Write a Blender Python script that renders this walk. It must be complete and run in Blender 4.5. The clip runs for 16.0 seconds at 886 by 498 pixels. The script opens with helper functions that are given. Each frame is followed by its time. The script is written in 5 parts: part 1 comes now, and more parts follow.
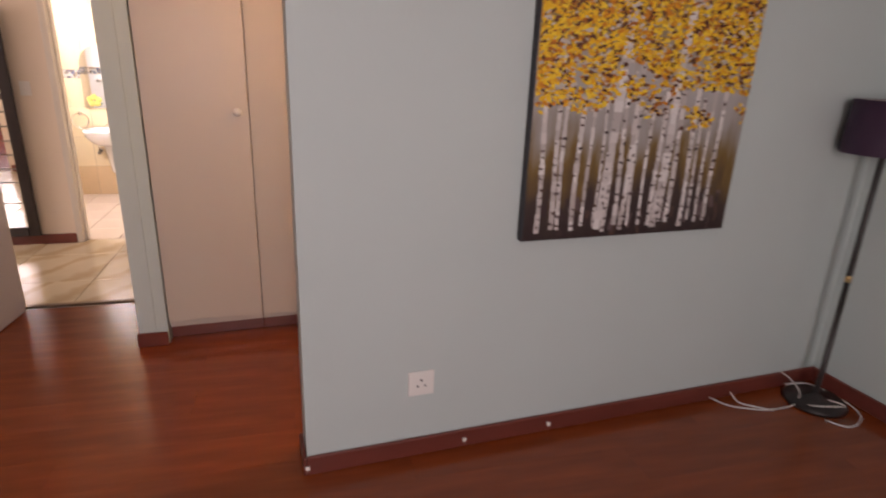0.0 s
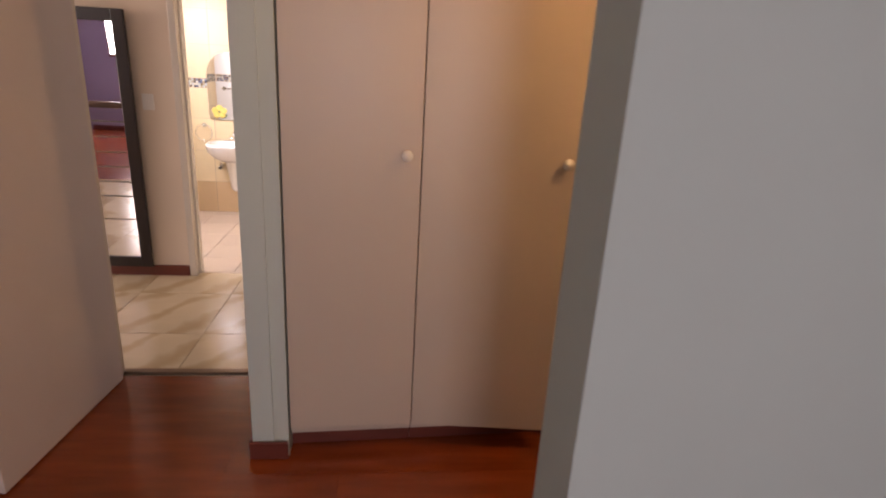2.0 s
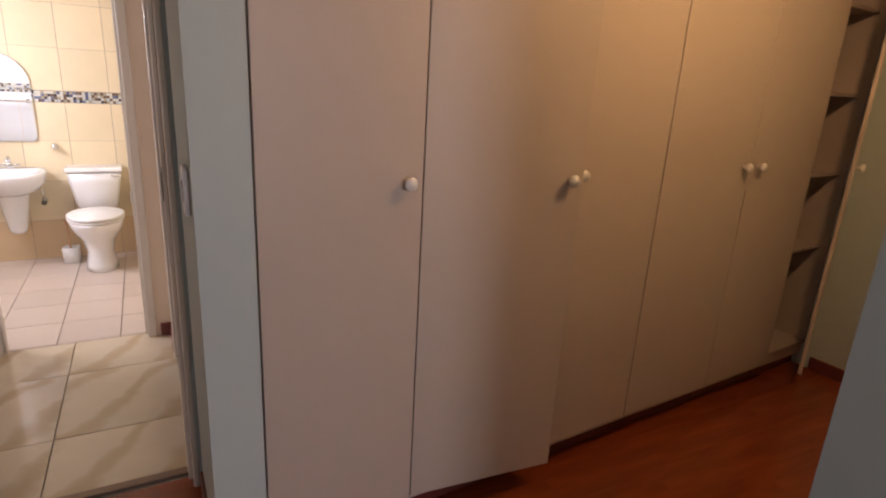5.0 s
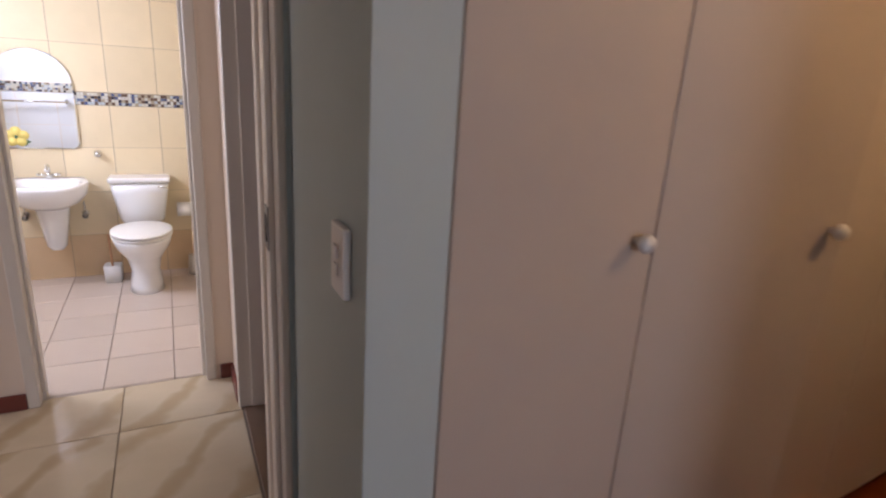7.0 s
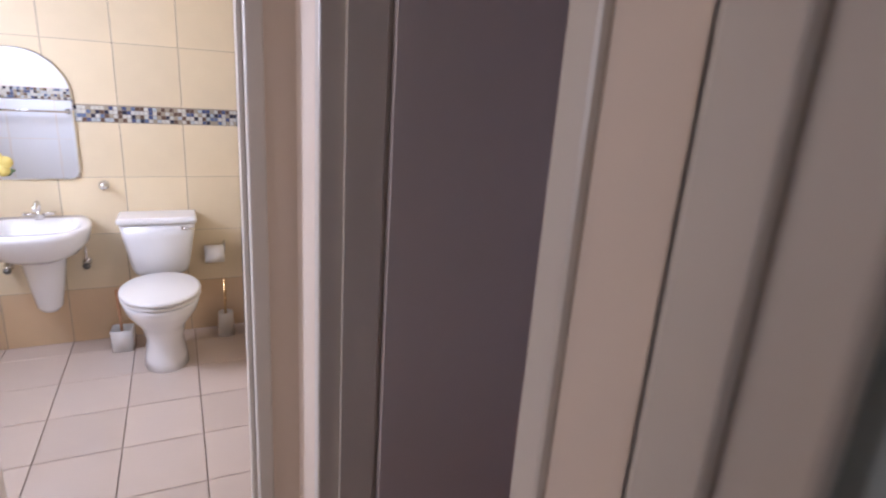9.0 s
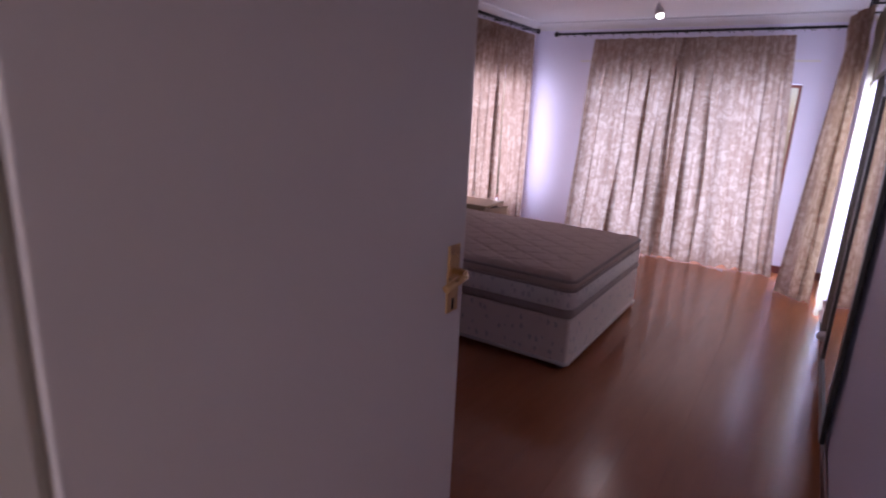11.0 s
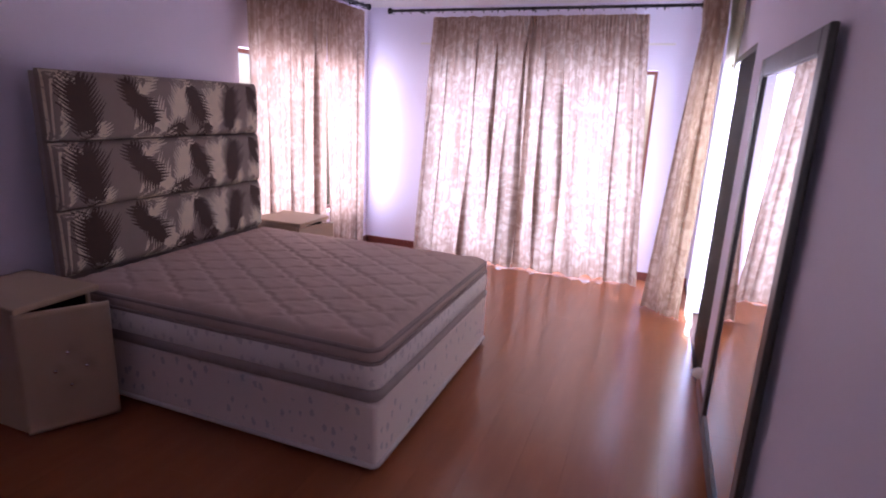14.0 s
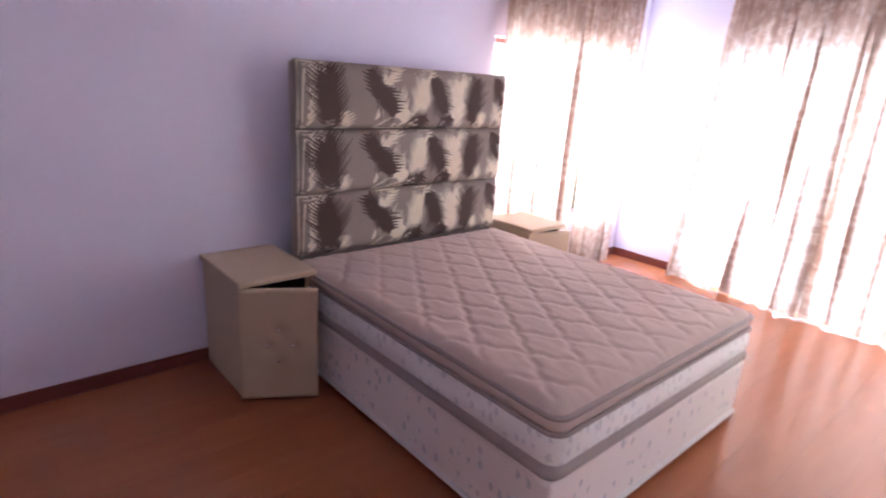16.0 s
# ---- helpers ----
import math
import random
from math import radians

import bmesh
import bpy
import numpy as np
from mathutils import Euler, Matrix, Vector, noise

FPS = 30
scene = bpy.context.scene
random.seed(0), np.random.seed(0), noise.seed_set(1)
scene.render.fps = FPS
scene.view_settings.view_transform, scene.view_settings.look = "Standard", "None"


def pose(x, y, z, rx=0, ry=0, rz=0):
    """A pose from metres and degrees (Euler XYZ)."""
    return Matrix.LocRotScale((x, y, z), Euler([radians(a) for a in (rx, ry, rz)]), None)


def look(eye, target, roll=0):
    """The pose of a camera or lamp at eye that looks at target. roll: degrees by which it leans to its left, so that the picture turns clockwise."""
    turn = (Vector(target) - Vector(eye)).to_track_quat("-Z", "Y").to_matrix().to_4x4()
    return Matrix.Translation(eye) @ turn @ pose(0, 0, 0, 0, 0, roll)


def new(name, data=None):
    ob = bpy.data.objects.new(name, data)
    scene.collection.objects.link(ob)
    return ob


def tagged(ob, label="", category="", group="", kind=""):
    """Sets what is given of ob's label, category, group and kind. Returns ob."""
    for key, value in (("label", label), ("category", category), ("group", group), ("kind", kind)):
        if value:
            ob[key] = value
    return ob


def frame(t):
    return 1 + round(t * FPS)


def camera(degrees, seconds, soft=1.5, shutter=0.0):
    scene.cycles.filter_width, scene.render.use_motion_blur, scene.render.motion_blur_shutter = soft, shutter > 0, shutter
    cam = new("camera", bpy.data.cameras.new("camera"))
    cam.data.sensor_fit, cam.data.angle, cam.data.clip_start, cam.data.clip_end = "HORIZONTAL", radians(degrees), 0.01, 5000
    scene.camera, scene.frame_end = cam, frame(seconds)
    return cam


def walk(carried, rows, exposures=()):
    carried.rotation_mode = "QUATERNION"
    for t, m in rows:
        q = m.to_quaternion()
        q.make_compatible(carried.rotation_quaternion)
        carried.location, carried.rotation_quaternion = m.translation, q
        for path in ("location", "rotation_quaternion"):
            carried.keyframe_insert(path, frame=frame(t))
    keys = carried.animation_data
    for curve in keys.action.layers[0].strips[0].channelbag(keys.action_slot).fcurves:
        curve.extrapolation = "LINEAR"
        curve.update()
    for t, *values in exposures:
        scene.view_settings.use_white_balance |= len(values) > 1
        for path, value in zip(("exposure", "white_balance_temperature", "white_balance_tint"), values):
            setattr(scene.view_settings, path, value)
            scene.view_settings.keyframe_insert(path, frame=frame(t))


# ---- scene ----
cam = camera(77.2, 16.0, soft=2.0, shutter=0.4)
PATH = [
    (0, (1.555, 0.513, 1.42), (2.068, 2.343, 0.797), 2.2),
    (0.5, (1.516, 0.78, 1.451), (1.876, 2.638, 0.804), 2.3),
    (1, (1.425, 1.054, 1.459), (1.676, 2.931, 0.815), 2.8),
    (1.5, (1.344, 1.289, 1.458), (1.555, 3.175, 0.826), 3.1),
    (2, (1.261, 1.53, 1.461), (1.459, 3.423, 0.846), 3.3),
    (2.5, (1.149, 1.689, 1.453), (1.347, 3.585, 0.849), 3.5),
    (3, (1.052, 1.781, 1.443), (1.318, 3.671, 0.845), 3.6),
    (3.5, (0.967, 1.849, 1.428), (1.366, 3.719, 0.844), 3.5),
    (4, (0.867, 1.909, 1.429), (1.482, 3.727, 0.863), 3.6),
    (4.2, (0.816, 1.934, 1.44), (1.53, 3.714, 0.872), 3.3),
    (6.3, (0.583, 2.303, 1.443), (1.564, 3.955, 0.888), 3.1),
    (6.5, (0.564, 2.391, 1.44), (1.529, 4.055, 0.888), 3.4),
    (7, (0.528, 2.655, 1.443), (1.388, 4.369, 0.876), 3.5),
    (7.5, (0.499, 2.914, 1.443), (1.292, 4.658, 0.868), 3.6),
    (8, (0.453, 3.233, 1.461), (1.208, 4.991, 0.878), 4.1),
    (8.2, (0.443, 3.353, 1.454), (1.178, 5.118, 0.869), 4.1),
    (10.3, (0.485, 4.229, 1.533), (1.863, 5.584, 1.017), 3.4),
    (10.5, (0.535, 4.283, 1.528), (2.01, 5.534, 1.018), 3.3),
    (11, (0.684, 4.377, 1.52), (2.314, 5.423, 1.019), 2.8),
    (11.5, (0.824, 4.455, 1.52), (2.577, 5.281, 1.026), 2.8),
    (12, (1.004, 4.482, 1.51), (2.83, 5.137, 1.022), 2.7),
    (12.5, (1.234, 4.431, 1.516), (3.068, 5.059, 1.025), 2.1),
    (13, (1.446, 4.45, 1.502), (3.28, 5.073, 1.005), 2.2),
    (13.5, (1.661, 4.462, 1.513), (3.493, 5.092, 1.016), 2.3),
    (14, (1.891, 4.452, 1.51), (3.703, 5.137, 1.009), 2.5),
    (14.5, (2.052, 4.454, 1.511), (3.799, 5.28, 0.998), 2.9),
    (15, (2.207, 4.492, 1.507), (3.858, 5.492, 0.982), 3.3),
    (15.5, (2.316, 4.521, 1.515), (3.818, 5.726, 0.974), 3.5),
    (16, (2.404, 4.546, 1.535), (3.681, 5.973, 0.959), 3.8),
]
walk(cam, [(t, look(e, g, r)) for t, e, g, r in PATH],
     exposures=[(0, 0.08, 7500, 31), (0.7, -0.08, 7450, 31), (2, -0.28, 7350, 31), (3.5, -0.35, 7100, 30), (4.2, -0.4, 6800, 28), (6.3, -0.5, 6150, 24), (8.2, -0.75, 5650, 24), (10.3, -0.52, 5600, 33), (12, -0.22, 5550, 40), (13, -0.05, 5550, 41), (13.5, 0.12, 5550, 40), (14, 0.4, 5550, 38), (14.5, 0.78, 5500, 33), (15, 1.22, 5480, 27), (15.5, 1.58, 5450, 21), (16, 1.85, 5430, 16)])

# ---- world and light ----
world = bpy.data.worlds.new("world")
scene.world = world
world.use_nodes = True
wn = world.node_tree
sky = wn.nodes.new("ShaderNodeTexSky")
sky.sky_type = "NISHITA"
sky.sun_disc = False
sky.sun_elevation = radians(48)
sky.sun_rotation = radians(70)
wn.nodes["Background"].inputs["Strength"].default_value = 0.12
wn.links.new(sky.outputs[0], wn.nodes["Background"].inputs[0])


def lamp(name, kind, where, energy, colour, size=None, size_y=None):
    data = bpy.data.lights.new(name, kind)
    data.energy, data.color = energy, colour
    if kind == "AREA":
        data.shape, data.size, data.size_y = "RECTANGLE", size, size_y
    elif kind == "SUN":
        data.angle = radians(0.6)
    else:
        data.shadow_soft_size = size
    ob = new(name, data)
    ob.matrix_world = where
    return ob


lamp("sun", "SUN", look((12, 8.5, 9), (6.0, 5.8, 1.0)), 1.5, (1, 0.95, 0.86))
lamp("daylight_far_window", "AREA", look((7.32, 5.63, 0.99), (0, 5.63, 0.99)), 70, (0.80, 0.91, 1), 2.12, 1.76)
lamp("daylight_bed_window", "AREA", look((6.205, 7.47, 1.16), (6.205, 0, 1.16)), 47, (1.0, 0.97, 0.94), 1.77, 1.38)
lamp("daylight_gate", "AREA", look((6.19, 3.90, 0.98), (5.4, 9, 0.8)), 72, (0.88, 0.94, 1), 0.6, 1.7)
lamp("daylight_room_window", "AREA", look((1.42, -1.62, 1.5), (1.5, 4, 1.3)), 60, (0.92, 0.96, 1), 0.9, 1.2)
lamp("daylight_bath_window", "AREA", look((-0.87, 6.1, 1.75), (0.3, 6.3, 0.7)), 50, (0.88, 0.94, 1), 0.6, 0.7)
lamp("daylight_landing_window", "AREA", look((-3.02, 4.4, 1.5), (0.5, 4.8, 1.0)), 46, (1.0, 0.95, 0.88), 1.35, 1.15)
lamp("daylight_study_window", "AREA", look((-2.55, -0.77, 1.65), (-1.8, 4, 1.0)), 80, (1, 1, 1), 1.2, 0.9)
lamp("bulb_dressing", "POINT", pose(2.38, 2.62, 2.28), 31, (1, 0.60, 0.25), 0.06)
lamp("spot_bedroom", "SPOT", look((5.90, 5.66, 2.27), (4.6, 4.9, 0.5)), 5, (1, 0.9, 0.75), 0.03)


# ---- materials ----
def material(name, colour, rough=0.6, metal=0.0, vary=0.0, scale=8.0, bump=0.0, bump_scale=60.0, stretch=(1, 1, 1), spec=0.5, piece=0.0, coat=0.0):
    m = bpy.data.materials.new(name)
    m.use_nodes = True
    n, l = m.node_tree.nodes, m.node_tree.links
    b = n["Principled BSDF"]
    b.inputs["Base Color"].default_value = (*colour, 1)
    b.inputs["Roughness"].default_value = rough
    b.inputs["Metallic"].default_value = metal
    b.inputs["Specular IOR Level"].default_value = spec
    b.inputs["Coat Weight"].default_value = coat
    b.inputs["Coat Roughness"].default_value = 0.15
    tc = n.new("ShaderNodeTexCoord")
    mp = n.new("ShaderNodeMapping")
    mp.inputs["Scale"].default_value = stretch
    l.new(tc.outputs["Object"], mp.inputs[0])
    if vary:
        noise_a = n.new("ShaderNodeTexNoise")
        noise_a.inputs["Scale"].default_value = scale
        noise_a.inputs["Detail"].default_value = 6
        l.new(mp.outputs[0], noise_a.inputs[0])
        mix = n.new("ShaderNodeMix")
        mix.data_type = "RGBA"
        mix.inputs[6].default_value = (*[c * (1 - vary) for c in colour], 1)
        mix.inputs[7].default_value = (*[min(1, c * (1 + vary)) for c in colour], 1)
        l.new(noise_a.outputs[0], mix.inputs[0])
        out = mix.outputs[2]
        if piece:
            info = n.new("ShaderNodeObjectInfo")
            hsv = n.new("ShaderNodeHueSaturation")
            rng = n.new("ShaderNodeMapRange")
            rng.inputs[3].default_value, rng.inputs[4].default_value = 1 - piece, 1 + piece
            l.new(info.outputs["Random"], rng.inputs[0])
            l.new(rng.outputs[0], hsv.inputs["Value"])
            l.new(out, hsv.inputs["Color"])
            out = hsv.outputs[0]
        l.new(out, b.inputs["Base Color"])
        rr = n.new("ShaderNodeMapRange")
        rr.inputs[3].default_value, rr.inputs[4].default_value = max(0.02, rough * 0.85), min(1, rough * 1.15)
        l.new(noise_a.outputs[0], rr.inputs[0])
        l.new(rr.outputs[0], b.inputs["Roughness"])
    if bump:
        noise_b = n.new("ShaderNodeTexNoise")
        noise_b.inputs["Scale"].default_value = bump_scale
        noise_b.inputs["Detail"].default_value = 4
        l.new(mp.outputs[0], noise_b.inputs[0])
        bp = n.new("ShaderNodeBump")
        bp.inputs["Strength"].default_value = bump
        bp.inputs["Distance"].default_value = 0.004
        l.new(noise_b.outputs[0], bp.inputs["Height"])
        l.new(bp.outputs[0], b.inputs["Normal"])
    return m


BLUE_PAINT = material("pale_blue_wall_paint", (0.48, 0.545, 0.53), 0.65, vary=0.04, scale=2, bump=0.12, bump_scale=45)
LILAC_PAINT = material("lilac_wall_paint", (0.78, 0.75, 0.90), 0.6, vary=0.04, scale=2, bump=0.12, bump_scale=45)
CREAM_PAINT = material("cream_wall_paint", (0.74, 0.62, 0.50), 0.6, vary=0.04, scale=2, bump=0.1, bump_scale=45)
PURPLE_PAINT = material("dull_purple_wall_paint", (0.32, 0.27, 0.40), 0.6, vary=0.05, scale=2, bump=0.1)
CEILING = material("white_ceiling_paint", (0.80, 0.78, 0.78), 0.8, vary=0.03, scale=3, bump=0.15, bump_scale=30)
DOOR_WHITE = material("off_white_door_enamel", (0.62, 0.55, 0.52), 0.4, vary=0.03, scale=3, bump=0.04, bump_scale=90)
FRAME_WHITE = material("cream_frame_enamel", (0.66, 0.60, 0.52), 0.35, vary=0.05, scale=6, bump=0.04)
CUP_WHITE = material("off_white_cupboard_enamel", (0.51, 0.43, 0.365), 0.42, vary=0.03, scale=3, bump=0.05, bump_scale=80)
WOOD_FLOOR = material("reddish_laminate", (0.215, 0.043, 0.0105), 0.2, vary=0.5, scale=3.2, bump=0.012, bump_scale=40, stretch=(0.7, 5, 1), piece=0.04)
WOOD_FLOOR_B = material("orange_brown_laminate", (0.33, 0.112, 0.046), 0.22, vary=0.16, scale=3.5, bump=0.01, bump_scale=40, stretch=(0.7, 5, 1), piece=0.03)
SKIRT = material("red_brown_skirting", (0.15, 0.035, 0.025), 0.35, vary=0.3, scale=4, bump=0.05, stretch=(1, 6, 6))
HALL_TILE = material("beige_marble_tile", (0.58, 0.48, 0.34), 0.2, vary=0.3, scale=1.6, stretch=(1, 1.8, 1), piece=0.05)
# darker cloudy veins over the marble-look tile
hn, hl = HALL_TILE.node_tree.nodes, HALL_TILE.node_tree.links
vein = hn.new("ShaderNodeTexWave")
vein.inputs["Scale"].default_value = 1.1
vein.inputs["Distortion"].default_value = 9
vein.inputs["Detail"].default_value = 4
vein.inputs["Detail Scale"].default_value = 1.4
htc = hn.new("ShaderNodeTexCoord")
hmap = hn.new("ShaderNodeMapping")
hmap.inputs["Rotation"].default_value = (0, 0, 0.7)
hl.new(htc.outputs["Object"], hmap.inputs[0])
hl.new(hmap.outputs[0], vein.inputs[0])
vr = hn.new("ShaderNodeMapRange")
vr.inputs[1].default_value, vr.inputs[2].default_value, vr.inputs[3].default_value, vr.inputs[4].default_value = 0.0, 0.38, 0.5, 0.0
hl.new(vein.outputs[1], vr.inputs[0])
vm = hn.new("ShaderNodeMix")
vm.data_type = "RGBA"
vm.inputs[7].default_value = (0.33, 0.22, 0.10, 1)
hl.new(vr.outputs[0], vm.inputs[0])
hb = hn["Principled BSDF"]
hl.new(hb.inputs["Base Color"].links[0].from_socket, vm.inputs[6])
hl.new(vm.outputs[2], hb.inputs["Base Color"])
BATH_FLOOR = material("pink_beige_floor_tile", (0.60, 0.50, 0.42), 0.22, vary=0.06, scale=4, bump=0.03, piece=0.05)
BATH_WALL = material("yellow_beige_wall_tile", (0.74, 0.61, 0.40), 0.33, vary=0.14, scale=3, bump=0.03, piece=0.05)
BATH_WALL_LOW = material("brown_beige_wall_tile", (0.60, 0.43, 0.255), 0.33, vary=0.14, scale=3, bump=0.03, piece=0.05)
# the wall tile made paler and bluer: daylight falling on it is in the colour
DAYLIT_TILE = material("daylit_pale_wall_tile", (0.74, 0.76, 0.80), 0.3, vary=0.04, scale=3, bump=0.03, piece=0.03)
GROUT = material("grey_brown_grout", (0.22, 0.17, 0.13), 0.9, vary=0.2, scale=20)
GROUT_PALE = material("pale_grout", (0.36, 0.29, 0.21), 0.9, vary=0.15, scale=20)
UNDERLAY = material("dark_underlay", (0.05, 0.02, 0.012), 0.9)
PORCELAIN = material("white_porcelain", (0.82, 0.81, 0.80), 0.12, vary=0.01, coat=0.5)
CHROME = material("chrome", (0.75, 0.74, 0.73), 0.12, metal=1.0, vary=0.03)
BRASS = material("worn_brass", (0.62, 0.42, 0.20), 0.28, metal=1.0, vary=0.25, scale=30)
STEEL = material("dull_steel", (0.25, 0.24, 0.23), 0.35, metal=1.0, vary=0.2, scale=30)
BLACK_WOOD = material("black_brown_wood", (0.018, 0.013, 0.013), 0.35, vary=0.3, scale=6, stretch=(1, 1, 0.1), bump=0.05)
MIRROR = material("mirror_glass", (0.88, 0.89, 0.89), 0.01, metal=1.0)
PLASTIC = material("white_plastic", (0.75, 0.72, 0.68), 0.35, vary=0.02)
# near-black for small holes and the nightstand inside: their shade put into the colour
DARK = material("painted_recess_shade", (0.012, 0.01, 0.01), 0.8, vary=0.1)


# ---- building helpers ----
def finish(bm, smooth=False):
    bmesh.ops.recalc_face_normals(bm, faces=bm.faces)
    if smooth:
        for f in bm.faces:
            f.smooth = True
    return bm


def thing(name, label, category, where=None, group="", kind=""):
    ob = new(name)
    ob.empty_display_size = 0.1
    if where is not None:
        ob.matrix_world = where
    return tagged(ob, label, category, group, kind)


def part(name, bm, mat, parent=None, label="", m=None):
    me = bpy.data.meshes.new(name)
    bm.to_mesh(me)
    bm.free()
    for one in (mat if isinstance(mat, (list, tuple)) else [mat]):
        me.materials.append(one)
    ob = new(name, me)
    if parent is not None:
        ob.parent = parent
    if m is not None:
        ob.matrix_basis = m
    if label:
        ob["label"] = label
    return ob


def box(x0, y0, z0, x1, y1, z1, bevel=0.0, seg=2, bm=None):
    one = bmesh.new()
    bmesh.ops.create_cube(one, size=1, matrix=Matrix.Translation(((x0 + x1) / 2, (y0 + y1) / 2, (z0 + z1) / 2)) @ Matrix.Diagonal((x1 - x0, y1 - y0, z1 - z0, 1)))
    if bevel:
        bmesh.ops.bevel(one, geom=one.edges[:], offset=bevel, segments=seg, profile=0.5, affect="EDGES")
    if bm is None:
        return one
    return merge(bm, one)


def merge(bm, one, m=None):
    if m is not None:
        bmesh.ops.transform(one, matrix=m, verts=one.verts)
    me = bpy.data.meshes.new("tmp")
    one.to_mesh(me)
    one.free()
    bm.from_mesh(me)
    bpy.data.meshes.remove(me)
    return bm


def lathe(profile, steps=24, m=None, sx=1.0, sy=1.0):
    """A turned shape from (radius, height) pairs."""
    bm = bmesh.new()
    rings = []
    for r, z in profile:
        if r < 1e-6:
            rings.append([bm.verts.new((0, 0, z))])
        else:
            rings.append([bm.verts.new((r * sx * math.cos(2 * math.pi * i / steps), r * sy * math.sin(2 * math.pi * i / steps), z)) for i in range(steps)])
    for a, b in zip(rings, rings[1:]):
        for i in range(steps):
            j = (i + 1) % steps
            if len(a) == 1 and len(b) == 1:
                continue
            if len(a) == 1:
                bm.faces.new((a[0], b[i], b[j]))
            elif len(b) == 1:
                bm.faces.new((a[i], a[j], b[0]))
            else:
                bm.faces.new((a[i], a[j], b[j], b[i]))
    for f in bm.faces:
        f.smooth = True
    finish(bm)
    if m is not None:
        bmesh.ops.transform(bm, matrix=m, verts=bm.verts)
    return bm


def tube(points, radius, steps=8, closed=False):
    bm = bmesh.new()
    pts = [Vector(p) for p in points]
    rings = []
    for i, p in enumerate(pts):
        a = pts[i - 1] if (i or closed) else p
        b = pts[(i + 1) % len(pts)] if (i + 1 < len(pts) or closed) else p
        d = (b - a).normalized()
        side = d.cross(Vector((0, 0, 1)))
        if side.length < 1e-3:
            side = d.cross(Vector((1, 0, 0)))
        side.normalize()
        up = side.cross(d)
        rings.append([bm.verts.new(p + radius * (math.cos(2 * math.pi * k / steps) * side + math.sin(2 * math.pi * k / steps) * up)) for k in range(steps)])
    pairs = list(zip(rings, rings[1:])) + ([(rings[-1], rings[0])] if closed else [])
    for a, b in pairs:
        for k in range(steps):
            f = bm.faces.new((a[k], a[(k + 1) % steps], b[(k + 1) % steps], b[k]))
            f.smooth = True
    if not closed:
        bm.faces.new(rings[0]), bm.faces.new(rings[-1])
    return finish(bm)


def structure(name, bm, mat, label, category):
    return tagged(part(name, bm, mat), label, category, kind="structure")


def wall_boxes(*boxes):
    bm = bmesh.new()
    for b in boxes:
        box(*b, bm=bm)
    return bm


H = 2.52
# the partition, the wardrobes and the side wall stand askew to the rest of the house
ASKEW = 3.6
PARTITION = pose(1.559, 2.234, 0, 0, 0, ASKEW)
WARDROBES = pose(0.905, 3.385, 0, 0, 0, ASKEW)


def placed(ob, m):
    ob.matrix_world = m @ ob.matrix_world
    return ob


# ---- structure: floors ----
floor_a = structure("floor", box(-0.3, -1.7, -0.12, 4.30, 3.96, -0.012), UNDERLAY, "glossy reddish-brown wood laminate floor boards", "floor")
floor_b = structure("floor", box(0.78, 3.97, -0.12, 7.6, 7.8, -0.012), UNDERLAY, "glossy reddish-brown wood laminate floor boards", "floor")
floor_hall = structure("floor", box(-3.2, 3.965, -0.12, 0.775, 5.345, -0.006), GROUT, "polished beige marble-look hall floor tiles", "floor")
floor_landing = structure("floor", box(-3.2, 2.55, -0.12, -0.305, 3.96, -0.006), GROUT, "polished beige marble-look landing floor tiles", "floor")
floor_bath = structure("floor", box(-0.95, 5.35, -0.12, 1.05, 7.15, -0.006), GROUT, "pinkish beige ceramic bathroom floor tiles", "floor")
floor_study = structure("floor", box(-3.8, -0.9, -0.12, -0.305, 2.545, 0.0), WOOD_FLOOR, "reddish-brown wood floor of a further room", "floor")

# ---- structure: walls ----
# first bedroom and dressing corner
placed(structure("wall_partition", wall_boxes((0, 0, 0, 2.465, 0.14, H)), BLUE_PAINT, "pale blue painted partition wall beside dressing corner", "wall"), PARTITION)
placed(structure("wall_east", wall_boxes((2.465, -4.2, 0, 2.57, 1.62, H)), BLUE_PAINT, "pale blue painted side wall of the bedroom", "wall"), PARTITION)
structure("wall_west", wall_boxes((-0.30, -1.7, 0, -0.16, 3.90, H)), BLUE_PAINT, "pale blue painted wall behind the open door", "wall")
structure("wall_south", wall_boxes((-0.16, -1.70, 0, 0.55, -1.56, H), (1.95, -1.70, 0, 4.40, -1.56, H), (0.55, -1.70, 0, 1.95, -1.56, 0.9), (0.55, -1.70, 2.1, 1.95, -1.56, H)), BLUE_PAINT, "pale blue painted wall with the window opening", "wall")
structure("wall_pillar", wall_boxes((0.767, 3.367, 0, 0.846, 3.90, H), (0.846, 3.377, 0, 0.900, 3.90, H)), BLUE_PAINT, "pale blue painted wall stub with light switch", "wall")
structure("wall_doorway", wall_boxes((-0.30, 3.90, 0, -0.01, 4.01, H), (0.755, 3.90, 0, 0.90, 4.01, H), (-0.01, 3.90, 2.06, 0.755, 4.01, H), (0.90, 3.96, 0, 3.99, 4.06, H)), BLUE_PAINT, "painted wall round the bedroom doorway", "wall")
